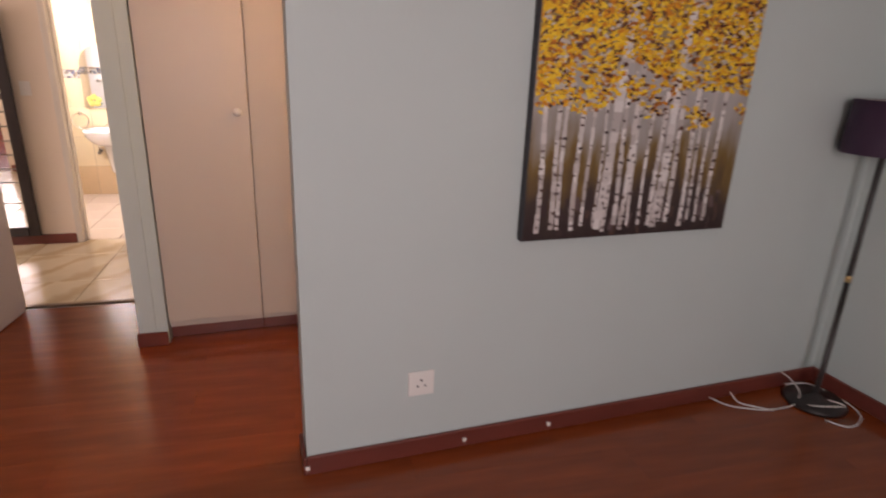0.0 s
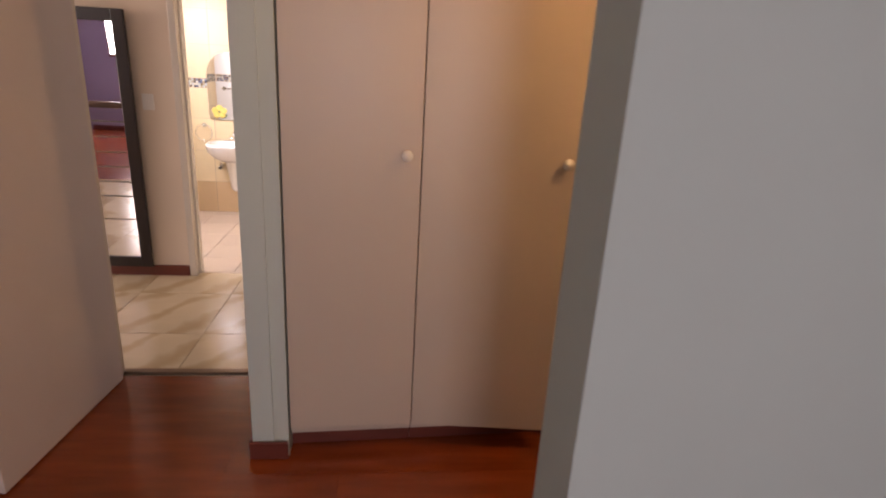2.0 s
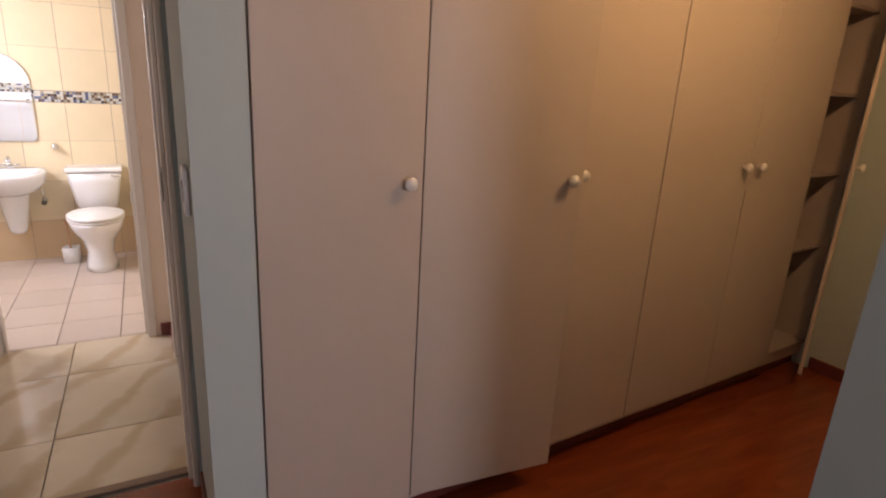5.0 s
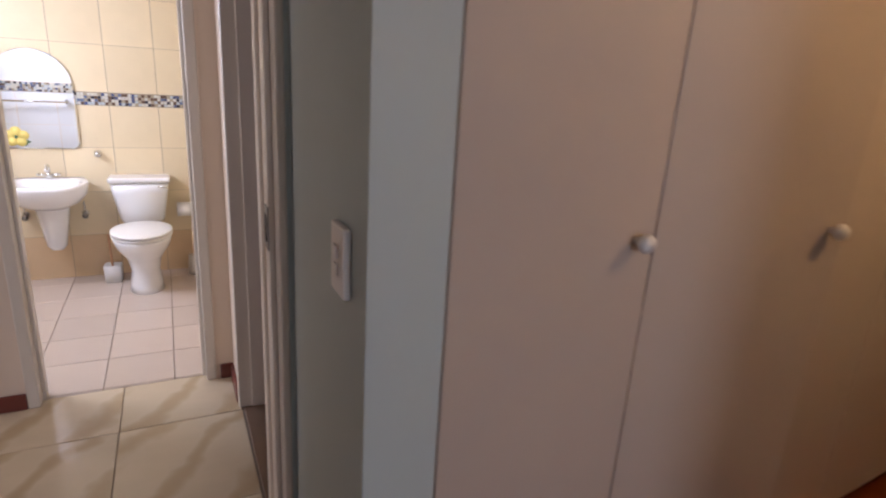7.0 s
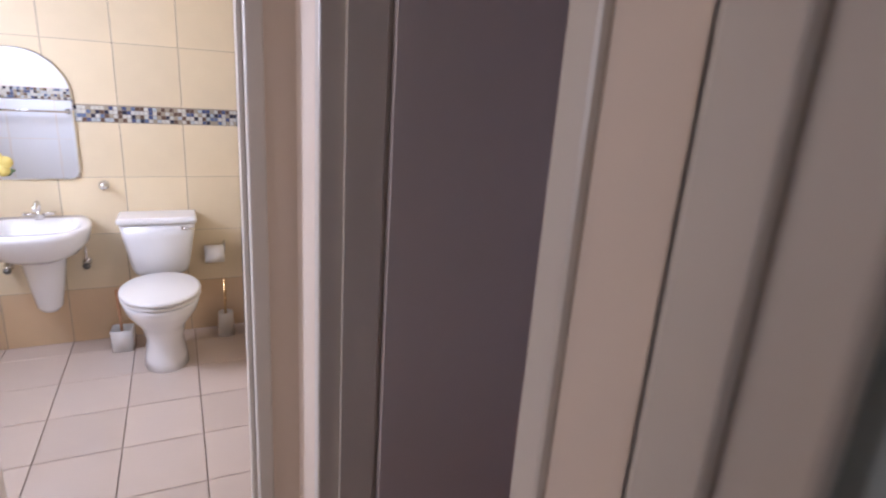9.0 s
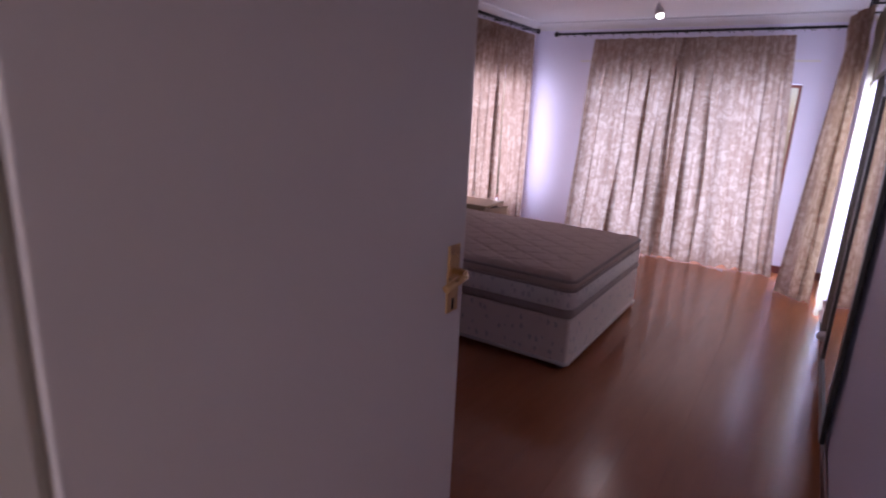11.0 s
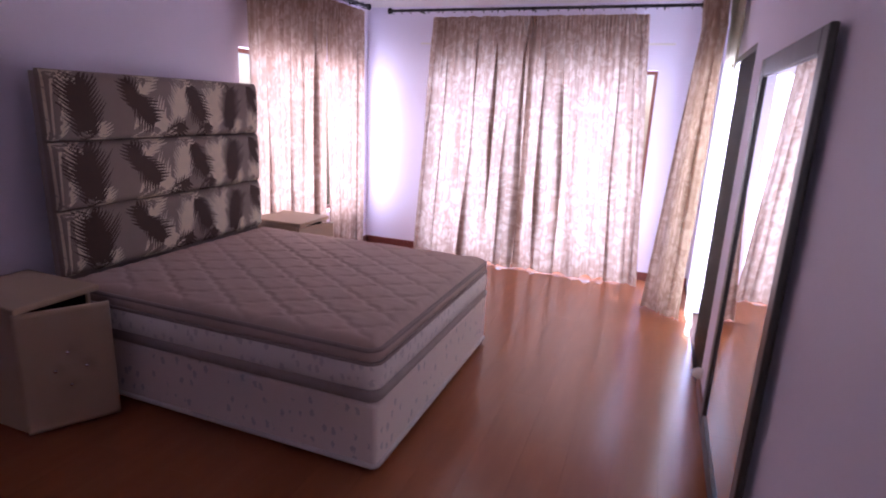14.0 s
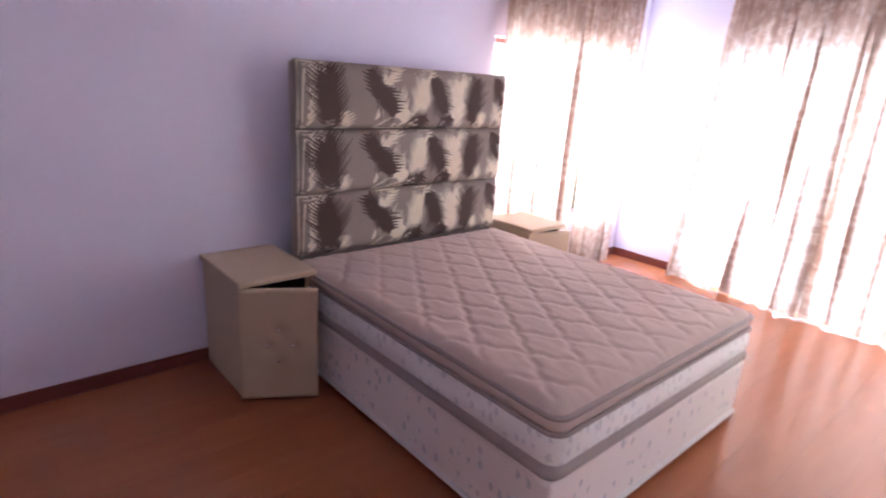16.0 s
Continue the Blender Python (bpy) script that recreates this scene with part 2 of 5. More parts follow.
# hall and bathroom
structure("wall_hall_north", wall_boxes((-3.2, 5.29, 0, -0.100, 5.40, H), (0.655, 5.29, 0, 0.735, 5.40, H), (-0.100, 5.29, 2.06, 0.655, 5.40, H)), CREAM_PAINT, "cream painted hall wall round the bathroom doorway", "wall")
structure("wall_hall_east", wall_boxes((0.735, 5.03, 0, 0.845, 5.40, H), (0.735, 4.01, 0, 0.845, 4.10, H), (0.735, 4.10, 2.06, 0.845, 5.03, H)), CREAM_PAINT, "pale painted wall round the main bedroom doorway", "wall")
structure("wall_landing_west", wall_boxes((-3.2, 2.55, 0, -3.1, 3.7, H), (-3.2, 5.1, 0, -3.1, 5.29, H), (-3.2, 3.7, 0, -3.1, 5.1, 0.9), (-3.2, 3.7, 2.1, -3.1, 5.1, H)), CREAM_PAINT, "cream landing wall with a window opening", "wall")
structure("wall_landing_south", wall_boxes((-3.2, 2.45, 0, -2.40, 2.55, H), (-1.58, 2.45, 0, -0.30, 2.55, H), (-2.40, 2.45, 2.06, -1.58, 2.55, H)), CREAM_PAINT, "cream landing wall with an open doorway", "wall")
structure("wall_study", wall_boxes((-3.8, -0.9, 0, -3.22, -0.8, H), (-1.9, -0.9, 0, -0.30, -0.8, H), (-3.22, -0.9, 0, -1.9, -0.8, 1.15), (-3.22, -0.9, 2.2, -1.9, -0.8, H), (-3.8, -0.8, 0, -3.7, 2.45, H)), PURPLE_PAINT, "dull purple painted wall with a window", "wall")
structure("wall_bath_back", box(-0.95, 7.055, 0, 1.05, 7.15, H), GROUT_PALE, "yellow-beige tiled bathroom back wall", "wall")
structure("wall_bath_west", wall_boxes((-0.95, 5.40, 0, -0.85, 5.7, H), (-0.95, 6.5, 0, -0.85, 7.055, H), (-0.95, 5.7, 0, -0.85, 6.5, 1.35), (-0.95, 5.7, 2.15, -0.85, 6.5, H)), GROUT_PALE, "yellow-beige tiled bathroom wall with a window", "wall")
structure("wall_bath_east", box(0.75, 5.40, 0, 0.845, 7.055, H), GROUT_PALE, "yellow-beige tiled bathroom wall", "wall")
# main bedroom
GATE_BOARD = material("dark_olive_board", (0.075, 0.066, 0.036), 0.6, vary=0.2, scale=5, stretch=(6, 1, 0.5), bump=0.05)
structure("wall_bedroom_west", box(0.846, 5.03, 0, 0.885, 7.40, H), LILAC_PAINT, "lilac painted bedroom wall behind the door", "wall")
structure("wall_bedroom_north", wall_boxes((0.846, 7.40, 0, 5.31, 7.55, H), (7.10, 7.40, 0, 7.40, 7.55, H), (5.31, 7.40, 0, 7.10, 7.55, 0.46), (5.31, 7.40, 1.86, 7.10, 7.55, H)), LILAC_PAINT, "lilac painted wall behind the bed with a window", "wall")
structure("wall_bedroom_east", wall_boxes((7.24, 6.70, 0, 7.40, 7.40, H), (7.24, 3.96, 0, 7.40, 4.56, H), (7.24, 4.56, 0, 7.40, 6.70, 0.10), (7.24, 4.56, 1.88, 7.40, 6.70, H)), LILAC_PAINT, "lilac painted wall with the wide curtained window", "wall")
structure("wall_bedroom_south", wall_boxes((0.90, 4.062, 0, 5.15, 4.075, H), (3.992, 3.96, 0, 5.15, 4.060, H), (6.5, 3.96, 0, 7.24, 4.075, H), (5.15, 3.96, 1.88, 6.5, 4.075, H)), LILAC_PAINT, "lilac painted wall with a gated side opening", "wall")
structure("beam", box(5.02, 4.08, 2.43, 5.22, 7.40, H), LILAC_PAINT, "shallow painted ceiling beam across the bedroom", "beam")
structure("side_door", box(5.152, 4.030, 0.0, 5.87, 4.043, 1.878), GATE_BOARD, "dark olive-brown closed door leaf behind the gate", "door")
# ceilings
structure("ceiling", box(-3.8, -1.7, H, 7.6, 7.7, H + 0.12), CEILING, "white painted ceiling", "ceiling")


def cornice(x0, y0, x1, y1, nx, ny):
    """A coved strip between two corners; (nx, ny) points into the room."""
    bm = bmesh.new()
    prof = [(0, -0.085), (0.012, -0.085), (0.016, -0.07), (0.03, -0.045), (0.055, -0.024), (0.075, -0.016), (0.08, -0.004), (0.08, 0)]
    rows = [[bm.verts.new((x + nx * a, y + ny * a, H + b - 0.001)) for a, b in prof] for x, y in ((x0, y0), (x1, y1))]
    for i in range(len(prof) - 1):
        bm.faces.new((rows[0][i], rows[0][i + 1], rows[1][i + 1], rows[1][i]))
    return finish(bm)


for c in ((7.238, 4.075, 7.238, 7.40, -1, 0), (5.22, 7.398, 7.24, 7.398, 0, -1), (5.22, 4.077, 7.24, 4.077, 0, 1)):
    structure("cornice", cornice(*c), CEILING, "white coved ceiling cornice", "cornice")


def skirting(x0, y0, x1, y1, h=0.075):
    return structure("baseboard", box(x0, y0, 0, x1, y1, h, 0.004, 1), SKIRT, "red-brown painted wooden skirting board", "baseboard")


placed(skirting(0, -0.016, 2.464, -0.001), PARTITION)
placed(skirting(-0.014, -0.016, -0.001, 0.142), PARTITION)
placed(skirting(2.450, -3.8, 2.464, -0.017), PARTITION)
placed(skirting(2.450, 0.143, 2.464, 1.16), PARTITION)
skirting(0.755, 3.354, 0.900, 3.366)
skirting(0.755, 3.367, 0.766, 3.88)
skirting(-3.1, 5.276, -0.101, 5.289)
skirting(0.674, 5.276, 0.734, 5.289)
skirting(0.720, 5.032, 0.734, 5.275)
skirting(0.885, 7.386, 7.24, 7.399)
skirting(7.226, 6.2, 7.239, 7.385)
skirting(7.226, 4.08, 7.239, 4.6)
skirting(0.93, 4.076, 5.15, 4.089)
skirting(-1.56, 2.552, -0.31, 2.565)
skirting(-3.6, -0.798, -0.32, -0.785)


# ---- doors ----
def door_frame(name, along, a0, a1, b0, b1, h=2.03, label="cream enamelled steel door frame", w=0.045):
    """Steel frame lining an opening from a0 to a1 along an axis, through a wall from b0 to b1."""
    ob = thing(name, label, "door frame", kind="structure")
    lip = 0.010
    for bit, (p0, p1, z0, z1) in (("jamb", (a0, a0 + w, 0, h)), ("jamb", (a1 - w, a1, 0, h)), ("head", (a0 + w, a1 - w, h - w, h))):
        q0, q1 = b0 - lip, b1 + lip
        bm = box(p0, q0, z0, p1, q1, z1, 0.006) if along == "x" else box(q0, p0, z0, q1, p1, z1, 0.006)
        part(bit, bm, FRAME_WHITE, ob)
        inner = 0.014
        mid0, mid1 = b0 + 0.045, b1 - 0.012
        if bit == "jamb":
            s0, s1 = (p1, p1 + inner) if p0 == a0 else (p0 - inner, p0)
            bm = box(s0, mid0, 0, s1, mid1, h - w, 0.003) if along == "x" else box(mid0, s0, 0, mid1, s1, h - w, 0.003)
            part("stop", bm, FRAME_WHITE, ob)
    return ob


frame_a = door_frame("door_frame_1", "x", -0.01, 0.755, 3.90, 4.01, w=0.02)
strike = part("strike_plate", box(0.7185, 3.945, 1.045, 0.7212, 3.99, 1.150, 0.001), STEEL, frame_a, "dull steel strike plate")
part("strike_hole", box(0.7172, 3.957, 1.065, 0.7184, 3.978, 1.13), DARK, strike)
door_frame("door_frame_2", "x", -0.100, 0.655, 5.29, 5.40, label="white enamelled bathroom door frame")
door_frame("door_frame_3", "y", 4.10, 5.03, 0.735, 0.885)
STRIP = material("dull_brown_metal_strip", (0.20, 0.13, 0.085), 0.4, metal=0.5, vary=0.2, scale=15)
structure("threshold", box(0.01, 3.985, -0.006, 0.735, 4.022, 0.006, 0.003), STRIP, "narrow dull brown metal threshold strip", "threshold")
structure("threshold", box(0.745, 4.15, -0.006, 0.845, 4.980, 0.006, 0.003), STRIP, "narrow dull brown metal threshold strip", "threshold")


def door(name, where, width, face, label):
    ob = thing(name, label, "door", where, kind="structure")
    part("leaf", box(0, -0.02, 0.008, width, 0.02, 2.0, 0.003), DOOR_WHITE, ob)
    for s in (-1, 1):
        bm_x = width - 0.045
        off = s * 0.02
        plate = part("handle_plate", box(bm_x - 0.022, off, 1.095, bm_x + 0.022, off + s * 0.004, 1.242, 0.0012), BRASS, ob, "worn brass handle plate")
        part("keyhole", box(bm_x - 0.004, off + s * 0.0041, 1.10, bm_x + 0.004, off + s * 0.005, 1.125), DARK, plate)
        part("lever", tube([(bm_x, off, 1.185), (bm_x, off + s * 0.032, 1.185), (bm_x - 0.012, off + s * 0.039, 1.184), (bm_x - 0.045, off + s * 0.041, 1.18), (bm_x - 0.082, off + s * 0.037, 1.172)], 0.0085, 10), BRASS, ob, "worn brass lever handle")
    for z in (0.2, 1.75):
        part("hinge", lathe([(0.0001, z), (0.006, z), (0.006, z + 0.1), (0.0001, z + 0.1)], 10, pose(-0.004, -0.024 * face, 0)), STEEL, ob, "steel hinge")
    return ob


door("door_1", pose(0.030, 3.925, 0, 0, 0, -94.6), 0.742, 1, "off-white flush bedroom door standing wide open")
door("door_2", pose(0.886, 4.979, 0, 0, 0, 0.2), 0.795, 1, "off-white flush bedroom door with brass lever, open")


# ---- windows ----
WIN_WOOD = material("red_brown_window_wood", (0.22, 0.075, 0.04), 0.4, vary=0.3, scale=5, bump=0.05)
GLASS = bpy.data.materials.new("window_glass")
GLASS.use_nodes = True
gb = GLASS.node_tree.nodes["Principled BSDF"]
gb.inputs["Transmission Weight"].default_value = 1
gb.inputs["Roughness"].default_value = 0.02
gb.inputs["IOR"].default_value = 1.05


def window(name, along, a0, a1, z0, z1, b, panes, label):
    ob = thing(name, label, "window", kind="structure")
    w = 0.03

    def bar(p0, p1, y0, y1, nm):
        bm = box(p0, b - 0.025, y0, p1, b + 0.025, y1, 0.004) if along == "x" else box(b - 0.025, p0, y0, b + 0.025, p1, y1, 0.004)
        part(nm, bm, WIN_WOOD, ob)

    bar(a0, a1, z0, z0 + w, "window_sill")
    bar(a0, a1, z1 - w, z1, "window_head")
    bar(a0, a0 + w, z0 + w, z1 - w, "window_frame")
    bar(a1 - w, a1, z0 + w, z1 - w, "window_frame")
    step = (a1 - a0) / panes
    for i in range(panes):
        if i:
            bar(a0 + i * step - 0.025, a0 + i * step + 0.025, z0 + w, z1 - w, "mullion")
        p0, p1 = a0 + i * step + 0.026, a0 + (i + 1) * step - 0.026
        if i == 0: p0 = a0 + w
        if i == panes - 1: p1 = a1 - w
        bm = box(p0, b - 0.003, z0 + w, p1, b + 0.003, z1 - w) if along == "x" else box(b - 0.003, p0, z0 + w, b + 0.003, p1, z1 - w)
        pane = part("pane", bm, GLASS, ob)
        pane.visible_shadow = False
    return ob


window("window_1", "y", 4.56, 6.70, 0.10, 1.88, 7.36, 3, "wide brown wooden window behind long curtains")
window("window_2", "x", 5.31, 7.10, 0.46, 1.86, 7.51, 2, "brown wooden window beside the bed")
window("window_3", "x", 0.55, 1.95, 0.9, 2.1, -1.66, 3, "wooden bedroom window")
window("window_4", "x", -3.22, -1.9, 1.15, 2.2, -0.86, 2, "brown wooden window in purple wall")
window("window_5", "y", 3.7, 5.1, 0.9, 2.1, -3.16, 2, "brown wooden landing window")
window("window_6", "y", 5.7, 6.5, 1.35, 2.15, -0.92, 1, "small bathroom window")

# ---- cupboards along the dressing corner ----
KNOB = lathe([(0.0001, 0), (0.008, 0), (0.008, 0.012), (0.017, 0.018), (0.02, 0.027), (0.016, 0.036), (0.0001, 0.039)], 16)


def cupboard(x0, x1, knob_side, swing=0.0, hinge="l", label="off-white built-in wardrobe unit with round knob"):
    ob = thing("wardrobe", label, "wardrobe", WARDROBES @ pose(x0, 0, 0), group="wardrobes along the wall")
    w = x1 - x0
    body = bmesh.new()
    for b in ((0, 0.02, 0.14, 0.016, 0.36, 2.46), (w - 0.016, 0.02, 0.14, w, 0.36, 2.46), (0.016, 0.345, 0.14, w - 0.016, 0.36, 2.46), (0.016, 0.02, 0.14, w - 0.016, 0.345, 0.156), (0.016, 0.02, 2.44, w - 0.016, 0.345, 2.46)):
        box(*b, bm=body)
    part("body", body, CUP_WHITE, ob)
    for z in (0.7, 1.1, 1.5, 1.9):
        part("shelf", box(0.017, 0.06, z, w - 0.017, 0.344, z + 0.016), CUP_WHITE, ob)
    part("plinth", box(0, 0.065, 0, w, 0.08, 0.07, 0.002), SKIRT, ob, "red-brown plinth board")
    part("bottom_rail", box(0, 0.035, 0.071, w, 0.085, 0.139, 0.002), CUP_WHITE, ob)
    hx = 0.002 if hinge == "l" else w - 0.002
    bm = box(0.0, -0.018, 0.115, w - 0.004, 0.0, 2.45, 0.003) if hinge == "l" else box(-(w - 0.004), -0.018, 0.115, 0, 0.0, 2.45, 0.003)
    leaf = part("door", bm, CUP_WHITE, ob, m=pose(hx, 0.016, 0, 0, 0, -swing if hinge == "l" else swing))
    kx = (w - 0.055) if hinge == "l" else -(w - 0.055)
    part("knob", KNOB.copy(), PLASTIC, leaf, "round white knob", m=pose(kx, -0.018, 1.18, 90, 0, 0))
    return ob


cupboard(0.0, 0.465, "r", 0.0, "l")
cupboard(0.467, 1.014, "r", 9.0, "l", "off-white built-in wardrobe unit with door ajar")
cupboard(1.016, 1.508, "l", 0.0, "r")
cupboard(1.510, 2.083, "r", 0.0, "l")
cupboard(2.085, 2.620, "l", 0.0, "r")
cupboard(2.622, 3.055, "l", 22.0, "r", "off-white wardrobe unit, door open on dark shelves")

# ---- hall things ----
def framed_mirror(name, label, w, h, fw, depth, where):
    """A mirror in the xz plane, facing -y, its lower left corner at the origin."""
    ob = thing(name, label, "mirror", where)
    for nm, b in (("frame_side", (0, -depth, 0, fw, 0, h)), ("frame_side", (w - fw, -depth, 0, w, 0, h)), ("frame_rail", (fw, -depth, 0, w - fw, 0, fw)), ("frame_rail", (fw, -depth, h - fw, w - fw, 0, h))):
        part(nm, box(*b, 0.006), BLACK_WOOD, ob)
    part("glass", box(fw - 0.004, -depth * 0.55, fw - 0.004, w - fw + 0.004, -0.002, h - fw + 0.004), MIRROR, ob, "clear mirror glass")
    return ob


framed_mirror("standing_mirror", "tall mirror in black-brown frame against hall wall", 0.52, 1.62, 0.072, 0.03, pose(-0.845, 5.265, 0.076, 1.0, 0, 0))


def switch_plate(where, label, rockers=1, h=0.1, w=0.07):
    ob = thing("light_switch", label, "light switch", where)
    part("plate", box(-w / 2, -0.013, -h / 2, w / 2, 0, h / 2, 0.004), PLASTIC, ob)
    for i in range(rockers):
        z = (i - (rockers - 1) / 2) * 0.03
        part("rocker", box(-0.008, -0.018, z - 0.011, 0.008, -0.0132, z + 0.011, 0.002), PLASTIC, ob, "small raised rocker")
    return ob


switch_plate(pose(-0.262, 5.289, 1.165), "white plastic light switch on cream hall wall")
switch_plate(pose(0.766, 3.475, 1.168, 0, 0, -90), "cream double light switch on pale wall stub", 2, 0.115, 0.075)

# railing of the stair landing
HANDRAIL = material("dark_stained_handrail", (0.05, 0.022, 0.015), 0.3, vary=0.3, scale=5)
rail = thing("stair_railing", "stair railing with dark wooden handrail and steel rods", "railing")
part("handrail", box(-3.1, 3.70, 0.93, -0.32, 3.76, 0.985, 0.015), HANDRAIL, rail, "dark stained wooden handrail")
for x in (-3.0, -2.2, -0.85):
    part("post", box(x - 0.02, 3.71, 0, x + 0.02, 3.75, 0.93, 0.003), STEEL, rail)
for i in range(6):
    part("rod", tube([(-3.08, 3.73, 0.14 + 0.135 * i), (-0.33, 3.73, 0.14 + 0.135 * i)], 0.007), STEEL, rail)

# ---- bathroom ----
basin = thing("wash_basin", "white porcelain wall basin on half pedestal", "basin")


def basin_shell():
    bm = bmesh.new()
    n = 40
    cx, back = -0.19, 7.05

    def ring(sx, sy, z, yoff=0.0):
        out = []
        for i in range(n):
            a = 2 * math.pi * i / n
            c, s = math.cos(a), math.sin(a)
            px = math.copysign(abs(c) ** 0.6, c) * sx
            py = s * sy
            y = back - 0.005 - yoff - sy * 0.98 + (py if s < 0 else min(py * 1.25, sy * 0.98))
            out.append(bm.verts.new((cx + px, y, z)))
        return out

    rings = [ring(0.10, 0.12, 0.54, 0.04), ring(0.17, 0.16, 0.575, 0.02), ring(0.215, 0.195, 0.63), ring(0.228, 0.205, 0.68), ring(0.23, 0.207, 0.70), ring(0.222, 0.20, 0.708),
             ring(0.185, 0.14, 0.706, 0.07), ring(0.175, 0.13, 0.69, 0.08), ring(0.13, 0.10, 0.61, 0.11), ring(0.03, 0.03, 0.585, 0.17)]
    for a, b in zip(rings, rings[1:]):
        for i in range(n):
            f = bm.faces.new((a[i], a[(i + 1) % n], b[(i + 1) % n], b[i]))
            f.smooth = True
    bm.faces.new(rings[0]), bm.faces.new(rings[-1])
    return finish(bm)


part("bowl", basin_shell(), PORCELAIN, basin)
part("half_pedestal", lathe([(0.0001, 0.235), (0.035, 0.24), (0.055, 0.265), (0.075, 0.38), (0.098, 0.53), (0.11, 0.56)], 24, pose(-0.19, 6.945, 0), 1.0, 0.95), PORCELAIN, basin)
tap = thing("basin_tap", "chrome basin mixer tap with cross handles", "tap", pose(-0.19, 6.985, 0.706))
part("spout", tube([(0, 0, 0), (0, 0, 0.07), (0, -0.01, 0.085), (0, -0.06, 0.08), (0, -0.085, 0.065)], 0.011, 10), CHROME, tap)
part("body", lathe([(0.0001, 0), (0.02, 0), (0.018, 0.03), (0.014, 0.045), (0.0001, 0.05)], 16), CHROME, tap)
for s in (-1, 1):
    h = part("handle", tube([(s * 0.012, 0, 0.025), (s * 0.06, 0, 0.03)], 0.008, 8), CHROME, tap)
    part("grip", box(s * 0.06 - 0.006, -0.02, 0.024, s * 0.06 + 0.006, 0.02, 0.036, 0.003), CHROME, h)
for x in (-0.355, -0.02):
    v = thing("angle_valve", "chrome angle stop valve on tiled wall", "valve", pose(x, 7.046, 0.46), group="angle valves under basin")
    part("body", lathe([(0.0001, 0), (0.022, 0), (0.022, 0.006), (0.01, 0.01), (0.01, 0.05), (0.0001, 0.052)], 14, pose(0, 0, 0, 90, 0, 0)), CHROME, v)
    part("knob", lathe([(0.0001, 0), (0.016, 0), (0.018, 0.012), (0.0001, 0.02)], 12, pose(0, -0.045, -0.012, 90, 0, 0)), STEEL, v)
    part("pipe", tube([(0, -0.035, 0), (0, -0.035, 0.09)], 0.006), CHROME, v)

bath_mirror = thing("bathroom_mirror", "frameless arched bathroom mirror with yellow flower decal", "mirror", pose(-0.222, 7.044, 0.893))
bm = bmesh.new()
outline = [(-0.220 + 0.03, 0), (0.220 - 0.03, 0), (0.220 - 0.008, 0.01), (0.220, 0.035), (0.220, 0.34)]
outline += [(0.220 * math.cos(a), 0.40 + 0.220 * math.sin(a)) for a in [math.pi * i / 24 for i in range(1, 24)]]
outline += [(-0.220, 0.34), (-0.220, 0.035), (-0.220 + 0.008, 0.01)]
lo = [bm.verts.new((x, 0, z)) for x, z in outline]
hi = [bm.verts.new((x * 0.975, -0.006, 0.008 + z * 0.978)) for x, z in outline]
bm.faces.new(hi)
bm.faces.new(lo)
for i in range(len(lo)):
    j = (i + 1) % len(lo)
    bm.faces.new((lo[i], lo[j], hi[j], hi[i]))
part("glass", finish(bm), MIRROR, bath_mirror)
PETAL = material("yellow_decal", (0.75, 0.60, 0.16), 0.5, vary=0.15, scale=30)
LEAFGREEN = material("green_decal", (0.10, 0.18, 0.10), 0.5)
for i in range(5):
    a = 2 * math.pi * i / 5 + 0.3
    part("petal", lathe([(0.0001, 0), (0.031, 0), (0.031, 0.001), (0.0001, 0.0012)], 14, pose(-0.12 + 0.040 * math.cos(a), -0.0065, 0.075 + 0.034 * math.sin(a), 90, 0, 0)), PETAL, bath_mirror, "flat yellow flower petal decal")
for dx, dz in ((-0.085, 0.03), (-0.07, 0.045)):
    part("leaf", lathe([(0.0001, 0), (0.018, 0), (0.018, 0.001), (0.0001, 0.0012)], 12, pose(dx, -0.0063, dz, 90, 0, 0), 1.3, 0.6), LEAFGREEN, bath_mirror, "flat green leaf decal")
part("flower_eye", lathe([(0.0001, 0), (0.01, 0), (0.01, 0.001), (0.0001, 0.0014)], 12, pose(-0.12, -0.0078, 0.075, 90, 0, 0)), LEAFGREEN, bath_mirror)
ring_ob = thing("towel_ring", "chrome towel ring on tiled wall", "towel ring", pose(-0.49, 7.046, 0.84))
part("mount", lathe([(0.0001, 0), (0.022, 0), (0.022, 0.008), (0.01, 0.012), (0.01, 0.035), (0.0001, 0.036)], 14, pose(0, 0, 0, 90, 0, 0)), CHROME, ring_ob)
part("ring", tube([(0.075 * math.sin(a), -0.03, -0.07 + 0.075 * math.cos(a)) for a in [2 * math.pi * i / 28 for i in range(28)]], 0.004, 6, True), CHROME, ring_ob)
hook = thing("robe_hook", "small chrome robe hook on tiled wall", "hook", pose(0.091, 7.046, 0.862))
part("mount", lathe([(0.0001, 0), (0.024, 0), (0.024, 0.008), (0.012, 0.014), (0.012, 0.04), (0.018, 0.044), (0.018, 0.05), (0.0001, 0.052)], 14, pose(0, 0, 0, 90, 0, 0)), CHROME, hook)

wc = thing("toilet", "white close-coupled toilet with closed seat lid", "toilet")


